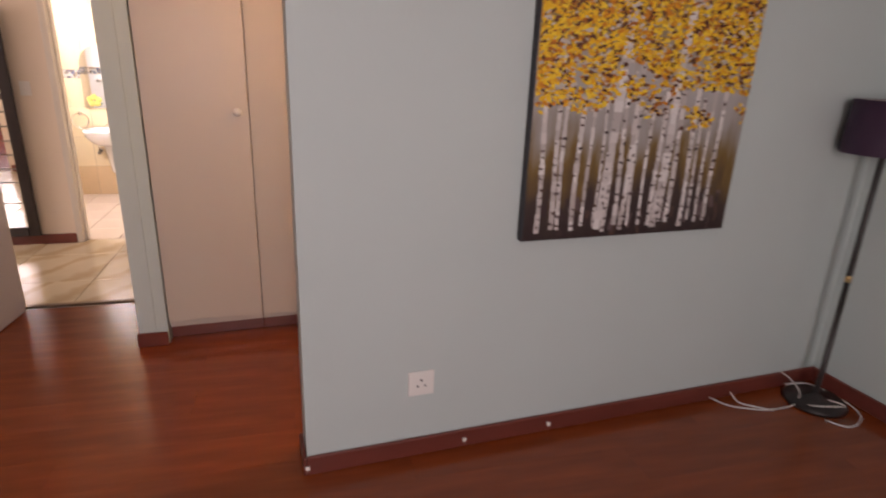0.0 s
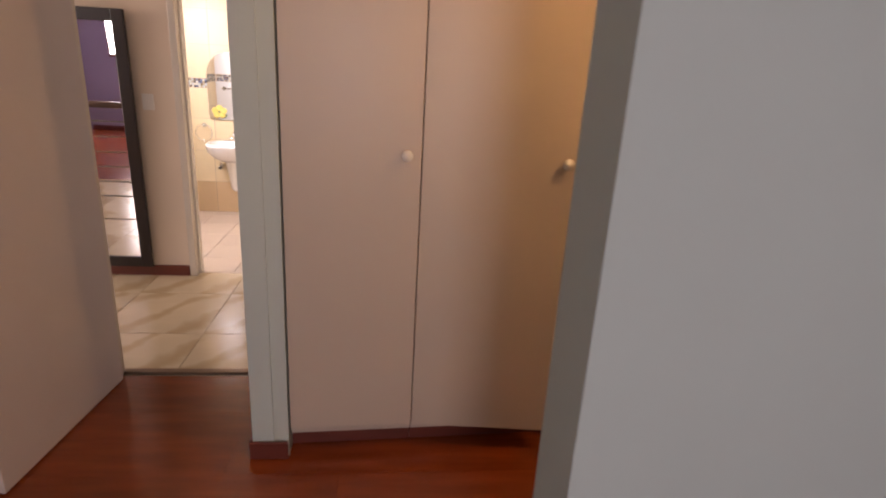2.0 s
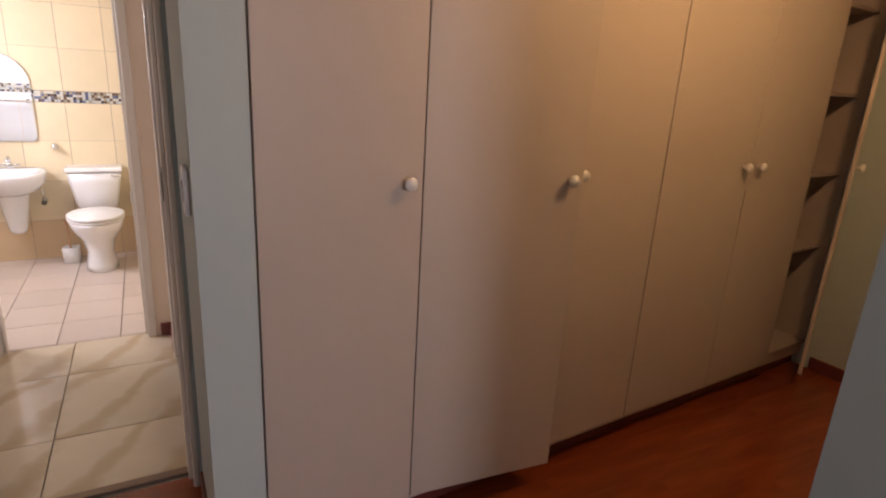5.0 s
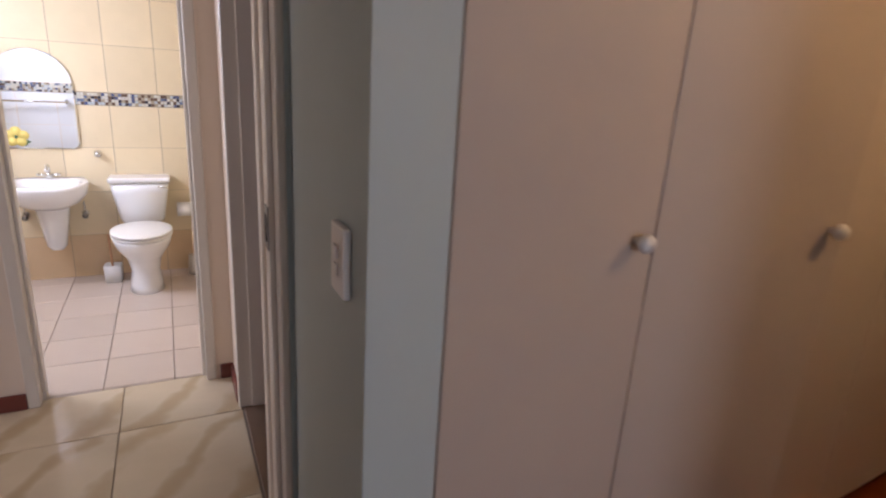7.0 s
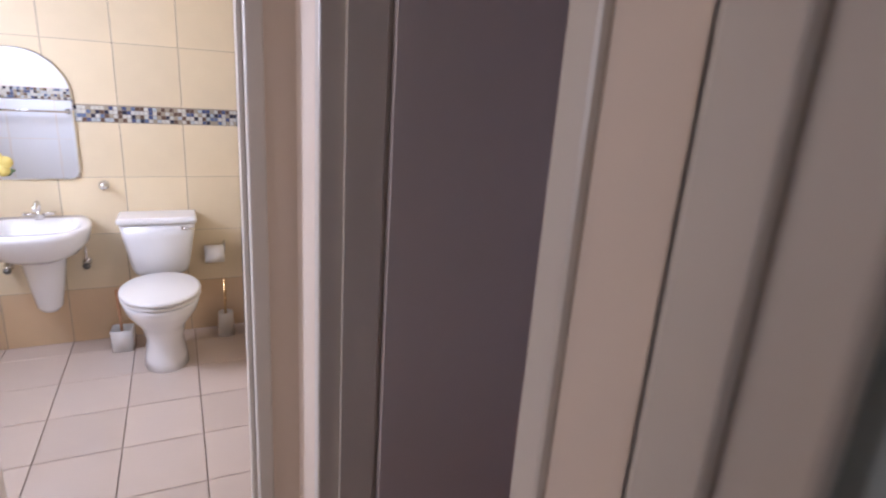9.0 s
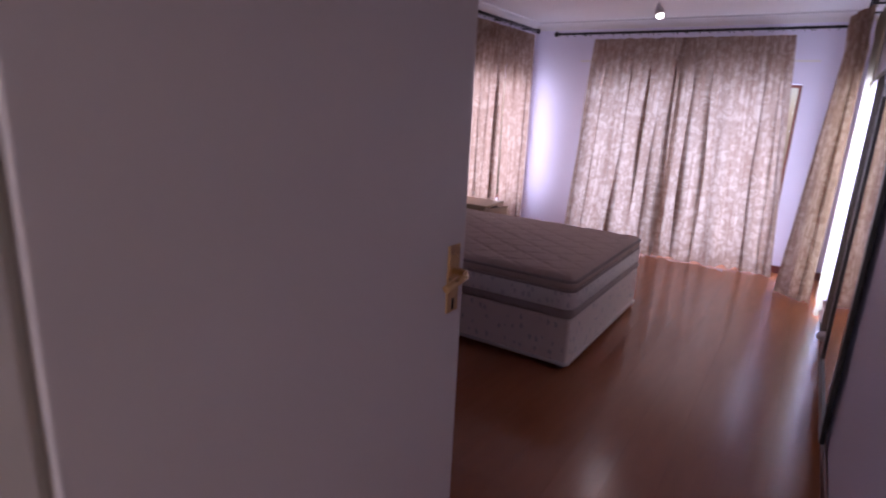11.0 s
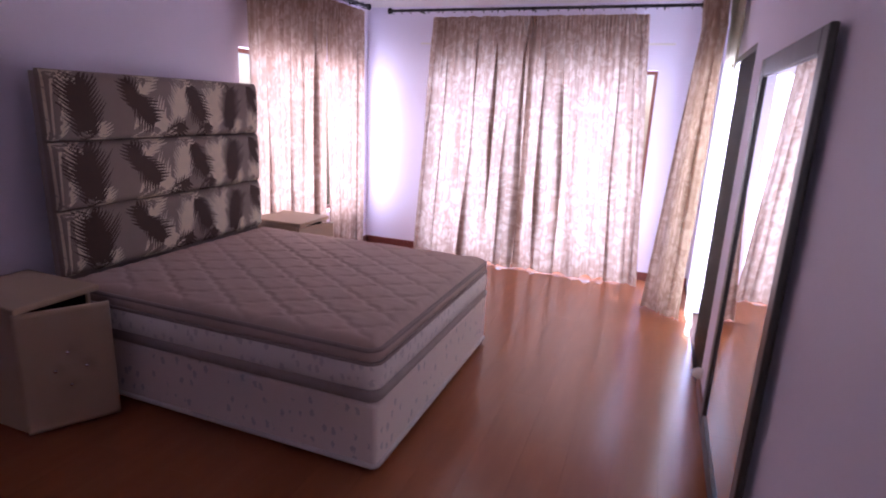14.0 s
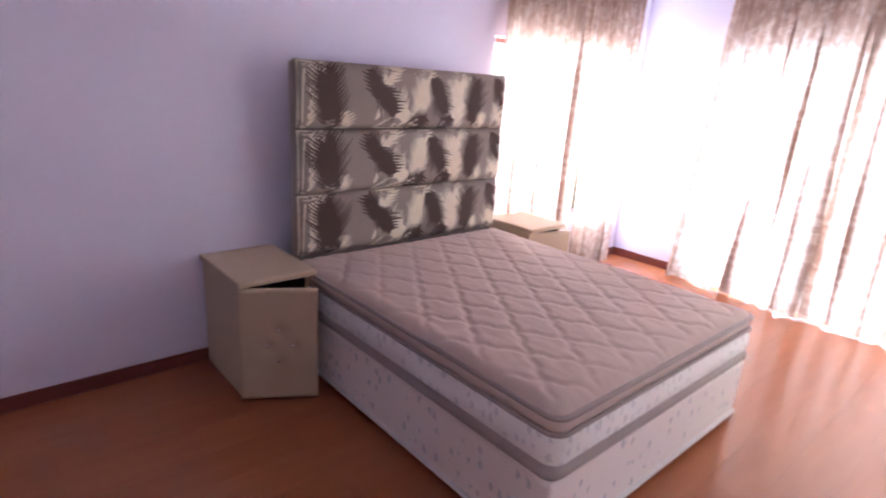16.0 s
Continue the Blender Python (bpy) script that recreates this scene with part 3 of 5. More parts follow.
def wc_tank():
    bm = bmesh.new()
    rows = []
    for z, hw, yf in ((0.40, 0.12, 6.90), (0.43, 0.135, 6.885), (0.60, 0.165, 6.87), (0.685, 0.178, 6.865)):
        rows.append([bm.verts.new(p) for p in ((0.327 - hw, 7.045, z), (0.327 - hw, yf + 0.03, z), (0.327 - hw + 0.03, yf, z), (0.327 + hw - 0.03, yf, z), (0.327 + hw, yf + 0.03, z), (0.327 + hw, 7.045, z))])
    for a, b in zip(rows, rows[1:]):
        for i in range(6):
            bm.faces.new((a[i], a[(i + 1) % 6], b[(i + 1) % 6], b[i]))
    bm.faces.new(rows[0]), bm.faces.new(rows[-1])
    bmesh.ops.bevel(bm, geom=bm.edges[:], offset=0.008, segments=2, affect="EDGES")
    for f in bm.faces:
        f.smooth = True
    return finish(bm)


tank = part("cistern", wc_tank(), PORCELAIN, wc)
part("cistern_lid", box(0.14, 6.855, 0.687, 0.514, 7.045, 0.722, 0.014, 3), PORCELAIN, wc)
part("flush_lever", tube([(0.44, 6.865, 0.665), (0.44, 6.845, 0.665), (0.50, 6.842, 0.66)], 0.006), CHROME, tank, "chrome flush lever")
bm = bmesh.new()
rows = []
for z, rx, ry, cy in ((0.0, 0.105, 0.15, 6.70), (0.05, 0.098, 0.14, 6.70), (0.14, 0.085, 0.12, 6.70), (0.24, 0.105, 0.15, 6.66), (0.32, 0.155, 0.20, 6.63), (0.375, 0.172, 0.225, 6.62), (0.392, 0.17, 0.225, 6.62)):
    rows.append([bm.verts.new((0.327 + rx * math.cos(2 * math.pi * i / 32), cy + ry * math.sin(2 * math.pi * i / 32) * (1 if math.sin(2 * math.pi * i / 32) < 0 else 1.15), z)) for i in range(32)])
for a, b in zip(rows, rows[1:]):
    for i in range(32):
        bm.faces.new((a[i], a[(i + 1) % 32], b[(i + 1) % 32], b[i])).smooth = True
bm.faces.new(rows[0]), bm.faces.new(rows[-1])
part("pan", finish(bm), PORCELAIN, wc)


def oval(z0, z1, k, dome=0.0):
    prof = [(0.0001, z0), (0.172 * k, z0), (0.18 * k, z0 + 0.006), (0.178 * k, z1 - 0.004), (0.165 * k, z1), (0.0001, z1 + dome)]
    return lathe(prof, 36, pose(0.327, 6.62, 0), 1.0, 1.28)


part("seat", oval(0.394, 0.412, 1.0), PLASTIC, wc)
part("lid", oval(0.414, 0.436, 1.01, 0.012), PLASTIC, wc)
brush = thing("toilet_brush", "white toilet brush standing in square holder", "toilet brush", pose(0.118, 6.90, 0))
part("holder", lathe([(0.0001, 0), (0.065, 0), (0.072, 0.12), (0.065, 0.122), (0.06, 0.02), (0.0001, 0.02)], 4, pose(0, 0, 0, 0, 0, 40)), PLASTIC, brush)
part("handle", tube([(0, 0, 0.02), (-0.012, 0.02, 0.33)], 0.008), material("pale_wood_handle", (0.50, 0.26, 0.13), 0.5), brush, "pale wooden handle")
roll = thing("toilet_paper_holder", "chrome holder with white toilet paper roll", "toilet roll holder", pose(0.60, 7.0, 0.47))
part("bracket", tube([(0.05, 0.045, 0.06), (0.05, 0.0, 0.06), (0.05, 0.0, 0.0), (-0.06, 0.0, 0.0)], 0.006), CHROME, roll)
part("paper_roll", lathe([(0.02, 0), (0.05, 0), (0.05, 0.1), (0.02, 0.1), (0.02, 0)], 24, pose(-0.055, 0.0, 0, 0, 90, 0)), PLASTIC, roll, "white paper roll")

brush2 = thing("toilet_brush", "second toilet brush in slim holder beside toilet", "toilet brush", pose(0.635, 6.93, 0))
part("holder", lathe([(0.0001, 0), (0.045, 0), (0.04, 0.14), (0.034, 0.142), (0.0001, 0.05)], 16), PLASTIC, brush2)
part("handle", tube([(0, 0, 0.05), (0.0, 0.01, 0.34)], 0.008), BRASS, brush2, "brassy handle")
bar = thing("towel_rail", "chrome towel rail on tiled bathroom wall", "towel rail", pose(-0.5, 5.408, 1.10))
part("bar", tube([(-0.25, 0.06, 0), (0.25, 0.06, 0)], 0.008, 10), CHROME, bar)
for s in (-0.24, 0.24):
    part("post", lathe([(0.0001, 0), (0.022, 0), (0.022, 0.008), (0.01, 0.012), (0.01, 0.06), (0.0001, 0.062)], 14, pose(s, 0, 0, -90, 0, 0)), CHROME, bar)

# ---- first bedroom: painting, lamp, cable, socket ----
PAINT_BG = bpy.data.materials.new("misty_forest_paint")
PAINT_BG.use_nodes = True
n, l = PAINT_BG.node_tree.nodes, PAINT_BG.node_tree.links
tc = n.new("ShaderNodeTexCoord")
sep = n.new("ShaderNodeSeparateXYZ")
l.new(tc.outputs["Object"], sep.inputs[0])
nz = n.new("ShaderNodeTexNoise")
nz.inputs["Scale"].default_value = 6
nz.inputs["Detail"].default_value = 5
mpn = n.new("ShaderNodeMapping")
mpn.inputs["Scale"].default_value = (2.5, 1, 0.6)
l.new(tc.outputs["Object"], mpn.inputs[0])
l.new(mpn.outputs[0], nz.inputs[0])
ma = n.new("ShaderNodeMath")
ma.operation = "MULTIPLY_ADD"
ma.inputs[1].default_value = 0.45
l.new(nz.outputs[0], ma.inputs[0])
l.new(sep.outputs[2], ma.inputs[2])
ramp = n.new("ShaderNodeValToRGB")
ramp.color_ramp.elements[0].position, ramp.color_ramp.elements[0].color = 0.22, (0.025, 0.012, 0.012, 1)
ramp.color_ramp.elements[1].position, ramp.color_ramp.elements[1].color = 1.0, (0.30, 0.20, 0.08, 1)
for pos, col in ((0.37, (0.045, 0.025, 0.02, 1)), (0.5, (0.17, 0.10, 0.025, 1)), (0.64, (0.34, 0.31, 0.29, 1)), (0.8, (0.40, 0.37, 0.36, 1))):
    e = ramp.color_ramp.elements.new(pos)
    e.color = col
l.new(ma.outputs[0], ramp.inputs[0])
l.new(ramp.outputs[0], n["Principled BSDF"].inputs["Base Color"])
n["Principled BSDF"].inputs["Roughness"].default_value = 0.6


def dab_material(name, colours):
    m = bpy.data.materials.new(name)
    m.use_nodes = True
    nn, ll = m.node_tree.nodes, m.node_tree.links
    geo = nn.new("ShaderNodeNewGeometry")
    rp = nn.new("ShaderNodeValToRGB")
    rp.color_ramp.interpolation = "CONSTANT"
    while len(rp.color_ramp.elements) < len(colours):
        rp.color_ramp.elements.new(0.5)
    for i, c in enumerate(colours):
        rp.color_ramp.elements[i].position = i / len(colours)
        rp.color_ramp.elements[i].color = (*c, 1)
    ll.new(geo.outputs["Random Per Island"], rp.inputs[0])
    ll.new(rp.outputs[0], nn["Principled BSDF"].inputs["Base Color"])
    nn["Principled BSDF"].inputs["Roughness"].default_value = 0.55
    return m


DAB_LEAF = dab_material("autumn_leaf_paint", [(0.80, 0.46, 0.015), (0.74, 0.36, 0.015), (0.85, 0.58, 0.04), (0.42, 0.13, 0.015), (0.66, 0.38, 0.03), (0.10, 0.03, 0.015), (0.82, 0.50, 0.03), (0.62, 0.22, 0.015), (0.16, 0.06, 0.025), (0.52, 0.46, 0.42), (0.85, 0.52, 0.02)])
DAB_BARK = dab_material("birch_bark_paint", [(0.62, 0.57, 0.55), (0.55, 0.50, 0.48), (0.68, 0.64, 0.62), (0.45, 0.40, 0.38)])
DAB_MARK = dab_material("dark_bark_marks_paint", [(0.04, 0.02, 0.02), (0.08, 0.04, 0.03), (0.12, 0.08, 0.08)])
CANVAS_EDGE = material("dark_canvas_edge", (0.022, 0.022, 0.028), 0.6, vary=0.2)
painting = thing("painting", "birch forest canvas painting with yellow autumn leaves", "painting", PARTITION @ pose(0.765, -0.038, 0.842))
PW, PH = 0.90, 1.16
part("canvas", box(0, 0.0, 0, PW, 0.036, PH, 0.003), CANVAS_EDGE, painting, "dark wrapped canvas edge")
part("picture", box(0.004, -0.0012, 0.004, PW - 0.004, -0.0002, PH - 0.004), PAINT_BG, painting, "misty painted forest background")
rnd = random.Random(5)
bark, marks, leaves = bmesh.new(), bmesh.new(), bmesh.new()


def quad(bm, cx, cz, w, h, a, y, taper=1.0):
    ca, sa = math.cos(a), math.sin(a)
    vs = []
    for dx, dz in ((-w, -h), (w, -h), (w * taper, h), (-w * taper, h)):
        vs.append(bm.verts.new((min(PW - 0.005, max(0.005, cx + dx * ca - dz * sa)), y, min(PH - 0.005, max(0.005, cz + dx * sa + dz * ca)))))
    bm.faces.new(vs)


trunk_rows = [(0.05 + 0.047 * i + rnd.uniform(-0.012, 0.012), rnd.uniform(0.006, 0.011), rnd.uniform(0.5, 0.68), 0.0) for i in range(17)] + [(0.30, 0.017, PH, 0.06), (0.545, 0.016, PH, 0.05), (0.40, 0.011, 0.75, 0.03)]
for k, (tx, tw, top, lean) in enumerate(trunk_rows):
    base = rnd.uniform(0.02, 0.05)
    steps = int((top - base) / 0.035)
    for i in range(steps):
        z = base + 0.035 * (i + 0.5)
        x = tx + lean * z + 0.004 * math.sin(9 * z + k)
        quad(bark, x, z, tw * rnd.uniform(0.8, 1.1), 0.0185, rnd.uniform(-0.08, 0.08), (-0.0016 if top < PH else -0.0056) - 0.00002 * k)
        if rnd.random() < (0.75 if z < 0.35 else 0.4):
            quad(marks, x + rnd.uniform(-0.8, 0.8) * tw, z + rnd.uniform(-0.01, 0.01), rnd.uniform(0.003, 0.009), rnd.uniform(0.002, 0.006), rnd.uniform(-0.5, 0.5), (-0.0022 if top < PH else -0.0062) - 0.00002 * k)
for i in range(60):
    quad(marks, rnd.uniform(0.05, PW - 0.05), rnd.uniform(0.02, 0.16), rnd.uniform(0.003, 0.012), rnd.uniform(0.01, 0.03), rnd.uniform(-0.3, 0.3), -0.0014)
for i in range(11000):
    x, z = rnd.uniform(0, PW), rnd.uniform(0.36, PH)
    clump = noise.noise(Vector((x * 7, z * 13, 3)))
    keep = (z - 0.43) * 4.0 + clump * 1.05
    if rnd.random() > keep:
        continue
    quad(leaves, x, z, rnd.uniform(0.006, 0.014), rnd.uniform(0.003, 0.007), rnd.uniform(-0.7, 0.7), -0.003 - 0.0000004 * i, rnd.uniform(0.3, 1))
for nm, b, mm in (("painted_bark", bark, DAB_BARK), ("painted_shading", marks, DAB_MARK), ("painted_foliage", leaves, DAB_LEAF)):
    tagged(part(nm, b, mm, painting), kind="stuff")

SHADE = material("dark_purple_lampshade", (0.035, 0.012, 0.035), 0.7, vary=0.15, scale=40, bump=0.2, bump_scale=300)
SHADE_IN = material("white_shade_lining", (0.75, 0.70, 0.64), 0.7)
floor_lamp = thing("floor_lamp", "black floor lamp with dark purple drum shade", "floor lamp", pose(3.855, 2.215, 0))
part("base", lathe([(0.0001, 0), (0.130, 0), (0.132, 0.012), (0.122, 0.022), (0.03, 0.028), (0.02, 0.05), (0.0001, 0.05)], 36), BLACK_WOOD, floor_lamp)
part("pole", lathe([(0.012, 0.04), (0.012, 0.60), (0.0001, 0.60)], 14), BLACK_WOOD, floor_lamp)
part("pole_joint", lathe([(0.010, 0.60), (0.013, 0.602), (0.013, 0.625), (0.010, 0.63)], 14), BRASS, floor_lamp, "brass pole joint")
part("upper_pole", lathe([(0.012, 0.63), (0.012, 1.30), (0.0001, 1.31)], 14), BLACK_WOOD, floor_lamp)
shade = part("shade", lathe([(0.155, 1.15), (0.145, 1.36), (0.142, 1.36), (0.152, 1.15), (0.155, 1.15)], 40), SHADE, floor_lamp)
part("lining", lathe([(0.1505, 1.155), (0.1405, 1.357)], 40), SHADE_IN, shade, "white inner lining")
CABLE = material("white_cable", (0.7, 0.66, 0.62), 0.4)
cable = thing("power_cable", "white lamp cable looped on the wooden floor", "cable")


def cord(name, pts, radius=0.0032):
    """A smooth cord through a few points on the floor."""
    out = []
    for k in range(len(pts) - 1):
        a, b = Vector(pts[max(k - 1, 0)]), Vector(pts[k])
        c, d = Vector(pts[k + 1]), Vector(pts[min(k + 2, len(pts) - 1)])
        for i in range(8):
            u = i / 8
            out.append(0.5 * (2 * b + (c - a) * u + (2 * a - 5 * b + 4 * c - d) * u * u + (3 * b - a - 3 * c + d) * u ** 3))
    out.append(Vector(pts[-1]))
    part(name, tube(out, radius, 6), CABLE, cable)


cord("cable", [(3.35, 2.31, 0.03), (3.42, 2.27, 0.005), (3.49, 2.23, 0.005), (3.58, 2.20, 0.005), (3.72, 2.20, 0.012), (3.80, 2.25, 0.035), (3.80, 2.31, 0.07), (3.76, 2.335, 0.10)])
cord("second_cable", [(3.48, 2.325, 0.03), (3.49, 2.28, 0.005), (3.54, 2.225, 0.008), (3.60, 2.19, 0.005)])
cord("cable_loop", [(3.74, 2.20, 0.012), (3.81, 2.14, 0.03), (3.92, 2.12, 0.03), (3.88, 2.17, 0.035)])
cord("outer_loop", [(3.80, 2.33, 0.03), (3.92, 2.31, 0.03), (3.985, 2.20, 0.012), (3.975, 2.09, 0.005), (3.90, 2.03, 0.005), (3.82, 2.02, 0.005), (3.77, 2.08, 0.005)])
socket = thing("wall_socket", "white three-pin wall socket on pale blue wall", "socket", PARTITION @ pose(0.421, 0, 0.309))
part("plate", box(-0.05, -0.009, -0.05, 0.05, 0, 0.05, 0.004), PLASTIC, socket)
for dx, dz in ((0, 0.014), (-0.014, -0.01), (0.014, -0.01)):
    part("pin_hole", lathe([(0.0001, 0), (0.0042, 0), (0.0042, 0.0008), (0.0001, 0.0008)], 10, pose(dx, -0.0092, dz, 90, 0, 0)), DARK, socket)
for x in (0.0, 0.60, 0.972):
    clip = thing("cable_clip", "tiny white cable clip on skirting board", "clip", PARTITION @ pose(x, -0.016, 0.035), group="cable clips on skirting")
    part("clip", box(-0.008, -0.008, -0.008, 0.008, 0, 0.008, 0.002), PLASTIC, clip)

# ---- main bedroom: bed ----
def pattern_cloth(name, base, spot, scale, size, rough=0.85):
    """Pale woven cloth with scattered small motifs."""
    m = bpy.data.materials.new(name)
    m.use_nodes = True
    nn, ll = m.node_tree.nodes, m.node_tree.links
    t = nn.new("ShaderNodeTexCoord")
    v = nn.new("ShaderNodeTexVoronoi")
    v.inputs["Scale"].default_value = scale
    v.inputs["Randomness"].default_value = 0.75
    nz1 = nn.new("ShaderNodeTexNoise")
    nz1.inputs["Scale"].default_value = scale * 4
    mixv = nn.new("ShaderNodeVectorMath")
    mixv.operation = "MULTIPLY_ADD"
    mixv.inputs[1].default_value = (0.03, 0.03, 0.03)
    ll.new(t.outputs["Object"], nz1.inputs[0])
    ll.new(nz1.outputs["Color"], mixv.inputs[0])
    ll.new(t.outputs["Object"], mixv.inputs[2])
    tall = nn.new("ShaderNodeMapping")
    tall.inputs["Scale"].default_value = (1, 1, 0.62)
    ll.new(mixv.outputs[0], tall.inputs[0])
    ll.new(tall.outputs[0], v.inputs[0])
    lt = nn.new("ShaderNodeMapRange")
    lt.inputs[1].default_value, lt.inputs[2].default_value = size, size * 0.8
    ll.new(v.outputs["Distance"], lt.inputs[0])
    mx = nn.new("ShaderNodeMix")
    mx.data_type = "RGBA"
    mx.inputs[6].default_value, mx.inputs[7].default_value = (*base, 1), (*spot, 1)
    ll.new(lt.outputs[0], mx.inputs[0])
    b = nn["Principled BSDF"]
    ll.new(mx.outputs[2], b.inputs["Base Color"])
    b.inputs["Roughness"].default_value = rough
    b.inputs["Sheen Weight"].default_value = 0.2
    bp = nn.new("ShaderNodeBump")
    bp.inputs["Strength"].default_value = 0.2
    bp.inputs["Distance"].default_value = 0.003
    ll.new(v.outputs["Distance"], bp.inputs["Height"])
    ll.new(bp.outputs[0], b.inputs["Normal"])
    return m


BASE_CLOTH = pattern_cloth("white_motif_base_cloth", (0.80, 0.71, 0.66), (0.55, 0.51, 0.51), 19, 0.25)
SIDE_CLOTH = pattern_cloth("pale_mattress_border", (0.84, 0.81, 0.78), (0.66, 0.64, 0.64), 24, 0.3)
TOP_CLOTH = material("beige_quilt_ticking", (0.56, 0.44, 0.385), 0.85, vary=0.06, scale=6, bump=0.15, bump_scale=200)
TAPE = material("grey_brown_edge_tape", (0.36, 0.30, 0.275), 0.7, vary=0.1, scale=20, bump=0.1, bump_scale=300)
PIPING = material("white_piping", (0.66, 0.62, 0.60), 0.7)
BX0, BX1, BY0, BY1 = 3.68, 5.20, 5.385, 7.16
bed_base = thing("bed_base", "white patterned divan bed base on small feet", "bed base")
part("box", box(BX0 + 0.002, BY0 + 0.002, 0.03, BX1 - 0.002, BY1 - 0.01, 0.325, 0.018, 3), BASE_CLOTH, bed_base)


def loop(x0, y0, x1, y1, z, r, rad, n=6):
    pts = []
    for cx, cy, a0 in ((x1 - r, y1 - r, 0), (x0 + r, y1 - r, 90), (x0 + r, y0 + r, 180), (x1 - r, y0 + r, 270)):
        pts += [(cx + r * math.cos(radians(a0 + 90 * i / n)), cy + r * math.sin(radians(a0 + 90 * i / n)), z) for i in range(n + 1)]
    return tube(pts, rad, 8, True)


part("bottom_piping", loop(BX0 + 0.0, BY0 + 0.0, BX1 - 0.0, BY1 - 0.008, 0.04, 0.03, 0.012), PIPING, bed_base, "white bottom piping")
for x in (BX0 + 0.05, BX1 - 0.05):
    for y in (BY0 + 0.05, BY1 - 0.05):
        part("foot", lathe([(0.0001, 0), (0.022, 0), (0.026, 0.046), (0.0001, 0.046)], 14, pose(x, y, 0)), BLACK_WOOD, bed_base, "small black foot")
mattress = thing("mattress", "bare beige mattress quilted in wavy diamonds", "mattress")


def rounded_slab(x0, y0, x1, y1, z0, z1, r, edge):
    bm = bmesh.new()
    ringp = []
    for cx, cy, a0 in ((x1 - r, y1 - r, 0), (x0 + r, y1 - r, 90), (x0 + r, y0 + r, 180), (x1 - r, y0 + r, 270)):
        ringp += [(cx, cy, radians(a0 + 90 * i / 6)) for i in range(7)]
    rings = []
    for k, z in ((-edge, z0), (0, z0 + edge), (0.004, (z0 + z1) / 2), (0, z1 - edge), (-edge, z1)):
        rings.append([bm.verts.new((cx + (r + k) * math.cos(a), cy + (r + k) * math.sin(a), z)) for cx, cy, a in ringp])
    nn = len(ringp)
    for a, b in zip(rings, rings[1:]):
        for i in range(nn):
            bm.faces.new((a[i], a[(i + 1) % nn], b[(i + 1) % nn], b[i])).smooth = True
    bm.faces.new(rings[0]), bm.faces.new(rings[-1])
    return finish(bm)


part("lower_band", rounded_slab(BX0 - 0.008, BY0 - 0.008, BX1 + 0.008, BY1 - 0.004, 0.327, 0.386, 0.06, 0.014), TAPE, mattress, "grey-brown lower edge band")
part("border", rounded_slab(BX0 - 0.003, BY0 - 0.003, BX1 + 0.003, BY1 - 0.006, 0.378, 0.50, 0.06, 0.012), SIDE_CLOTH, mattress, "pale woven border")
part("lower_tape", loop(BX0 - 0.006, BY0 - 0.006, BX1 + 0.006, BY1, 0.354, 0.06, 0.005), TAPE, mattress, "grey-brown seam cord")
part("middle_tape", loop(BX0 - 0.001, BY0 - 0.001, BX1 + 0.001, BY1 + 0.001, 0.500, 0.06, 0.008), TAPE, mattress, "grey-brown edge tape")
part("pillow_top_border", rounded_slab(BX0 + 0.004, BY0 + 0.004, BX1 - 0.004, BY1 - 0.004, 0.496, 0.556, 0.06, 0.012), TOP_CLOTH, mattress)
part("top_tape", loop(BX0 + 0.004, BY0 + 0.004, BX1 - 0.004, BY1 - 0.004, 0.556, 0.06, 0.010), TAPE, mattress, "grey-brown edge tape")


def quilt():
    bm = bmesh.new()
    nx, ny = 130, 152
    grid = []
    L, W = BY1 - BY0 - 0.02, BX1 - BX0 - 0.02
    for j in range(ny + 1):
        row = []
        for i in range(nx + 1):
            u, v = i / nx, j / ny
            x, y = u * W, v * L
            wob = 0.008 * math.sin(2 * math.pi * (x - y) / 0.15)
            wob2 = 0.008 * math.sin(2 * math.pi * (x + y) / 0.15)
            p = ((x * 0.9 + y * 0.62 + wob) / 0.20) % 1.0
            q = ((x * 0.9 - y * 0.62 + wob2) / 0.20) % 1.0
            dp, dq = min(p, 1 - p), min(q, 1 - q)
            puff = min(1, dp * 8) ** 0.55 * min(1, dq * 8) ** 0.55
            edge = min(x, W - x, y, L - y)
            cap = min(1, edge / 0.05)
            z = 0.556 + 0.024 * (1 - (1 - cap) ** 2) + 0.010 * puff * cap + 0.003 * noise.noise(Vector((x * 3, y * 3, 0))) + 0.0022 * noise.noise(Vector((x * 26, y * 14, 4)))
            # a rounded corner in plan
            cx = min(max(x, 0.055), W - 0.055)
            cy = min(max(y, 0.055), L - 0.055)
            d = math.hypot(x - cx, y - cy)
            if d > 0.055:
                x, y = cx + (x - cx) * 0.055 / d, cy + (y - cy) * 0.055 / d
            row.append(bm.verts.new((BX0 + 0.01 + x, BY0 + 0.01 + y, z)))
        grid.append(row)
    for j in range(ny):
        for i in range(nx):
            bm.faces.new((grid[j][i], grid[j][i + 1], grid[j + 1][i + 1], grid[j + 1][i])).smooth = True
    return finish(bm)


part("quilted_top", quilt(), TOP_CLOTH, mattress)

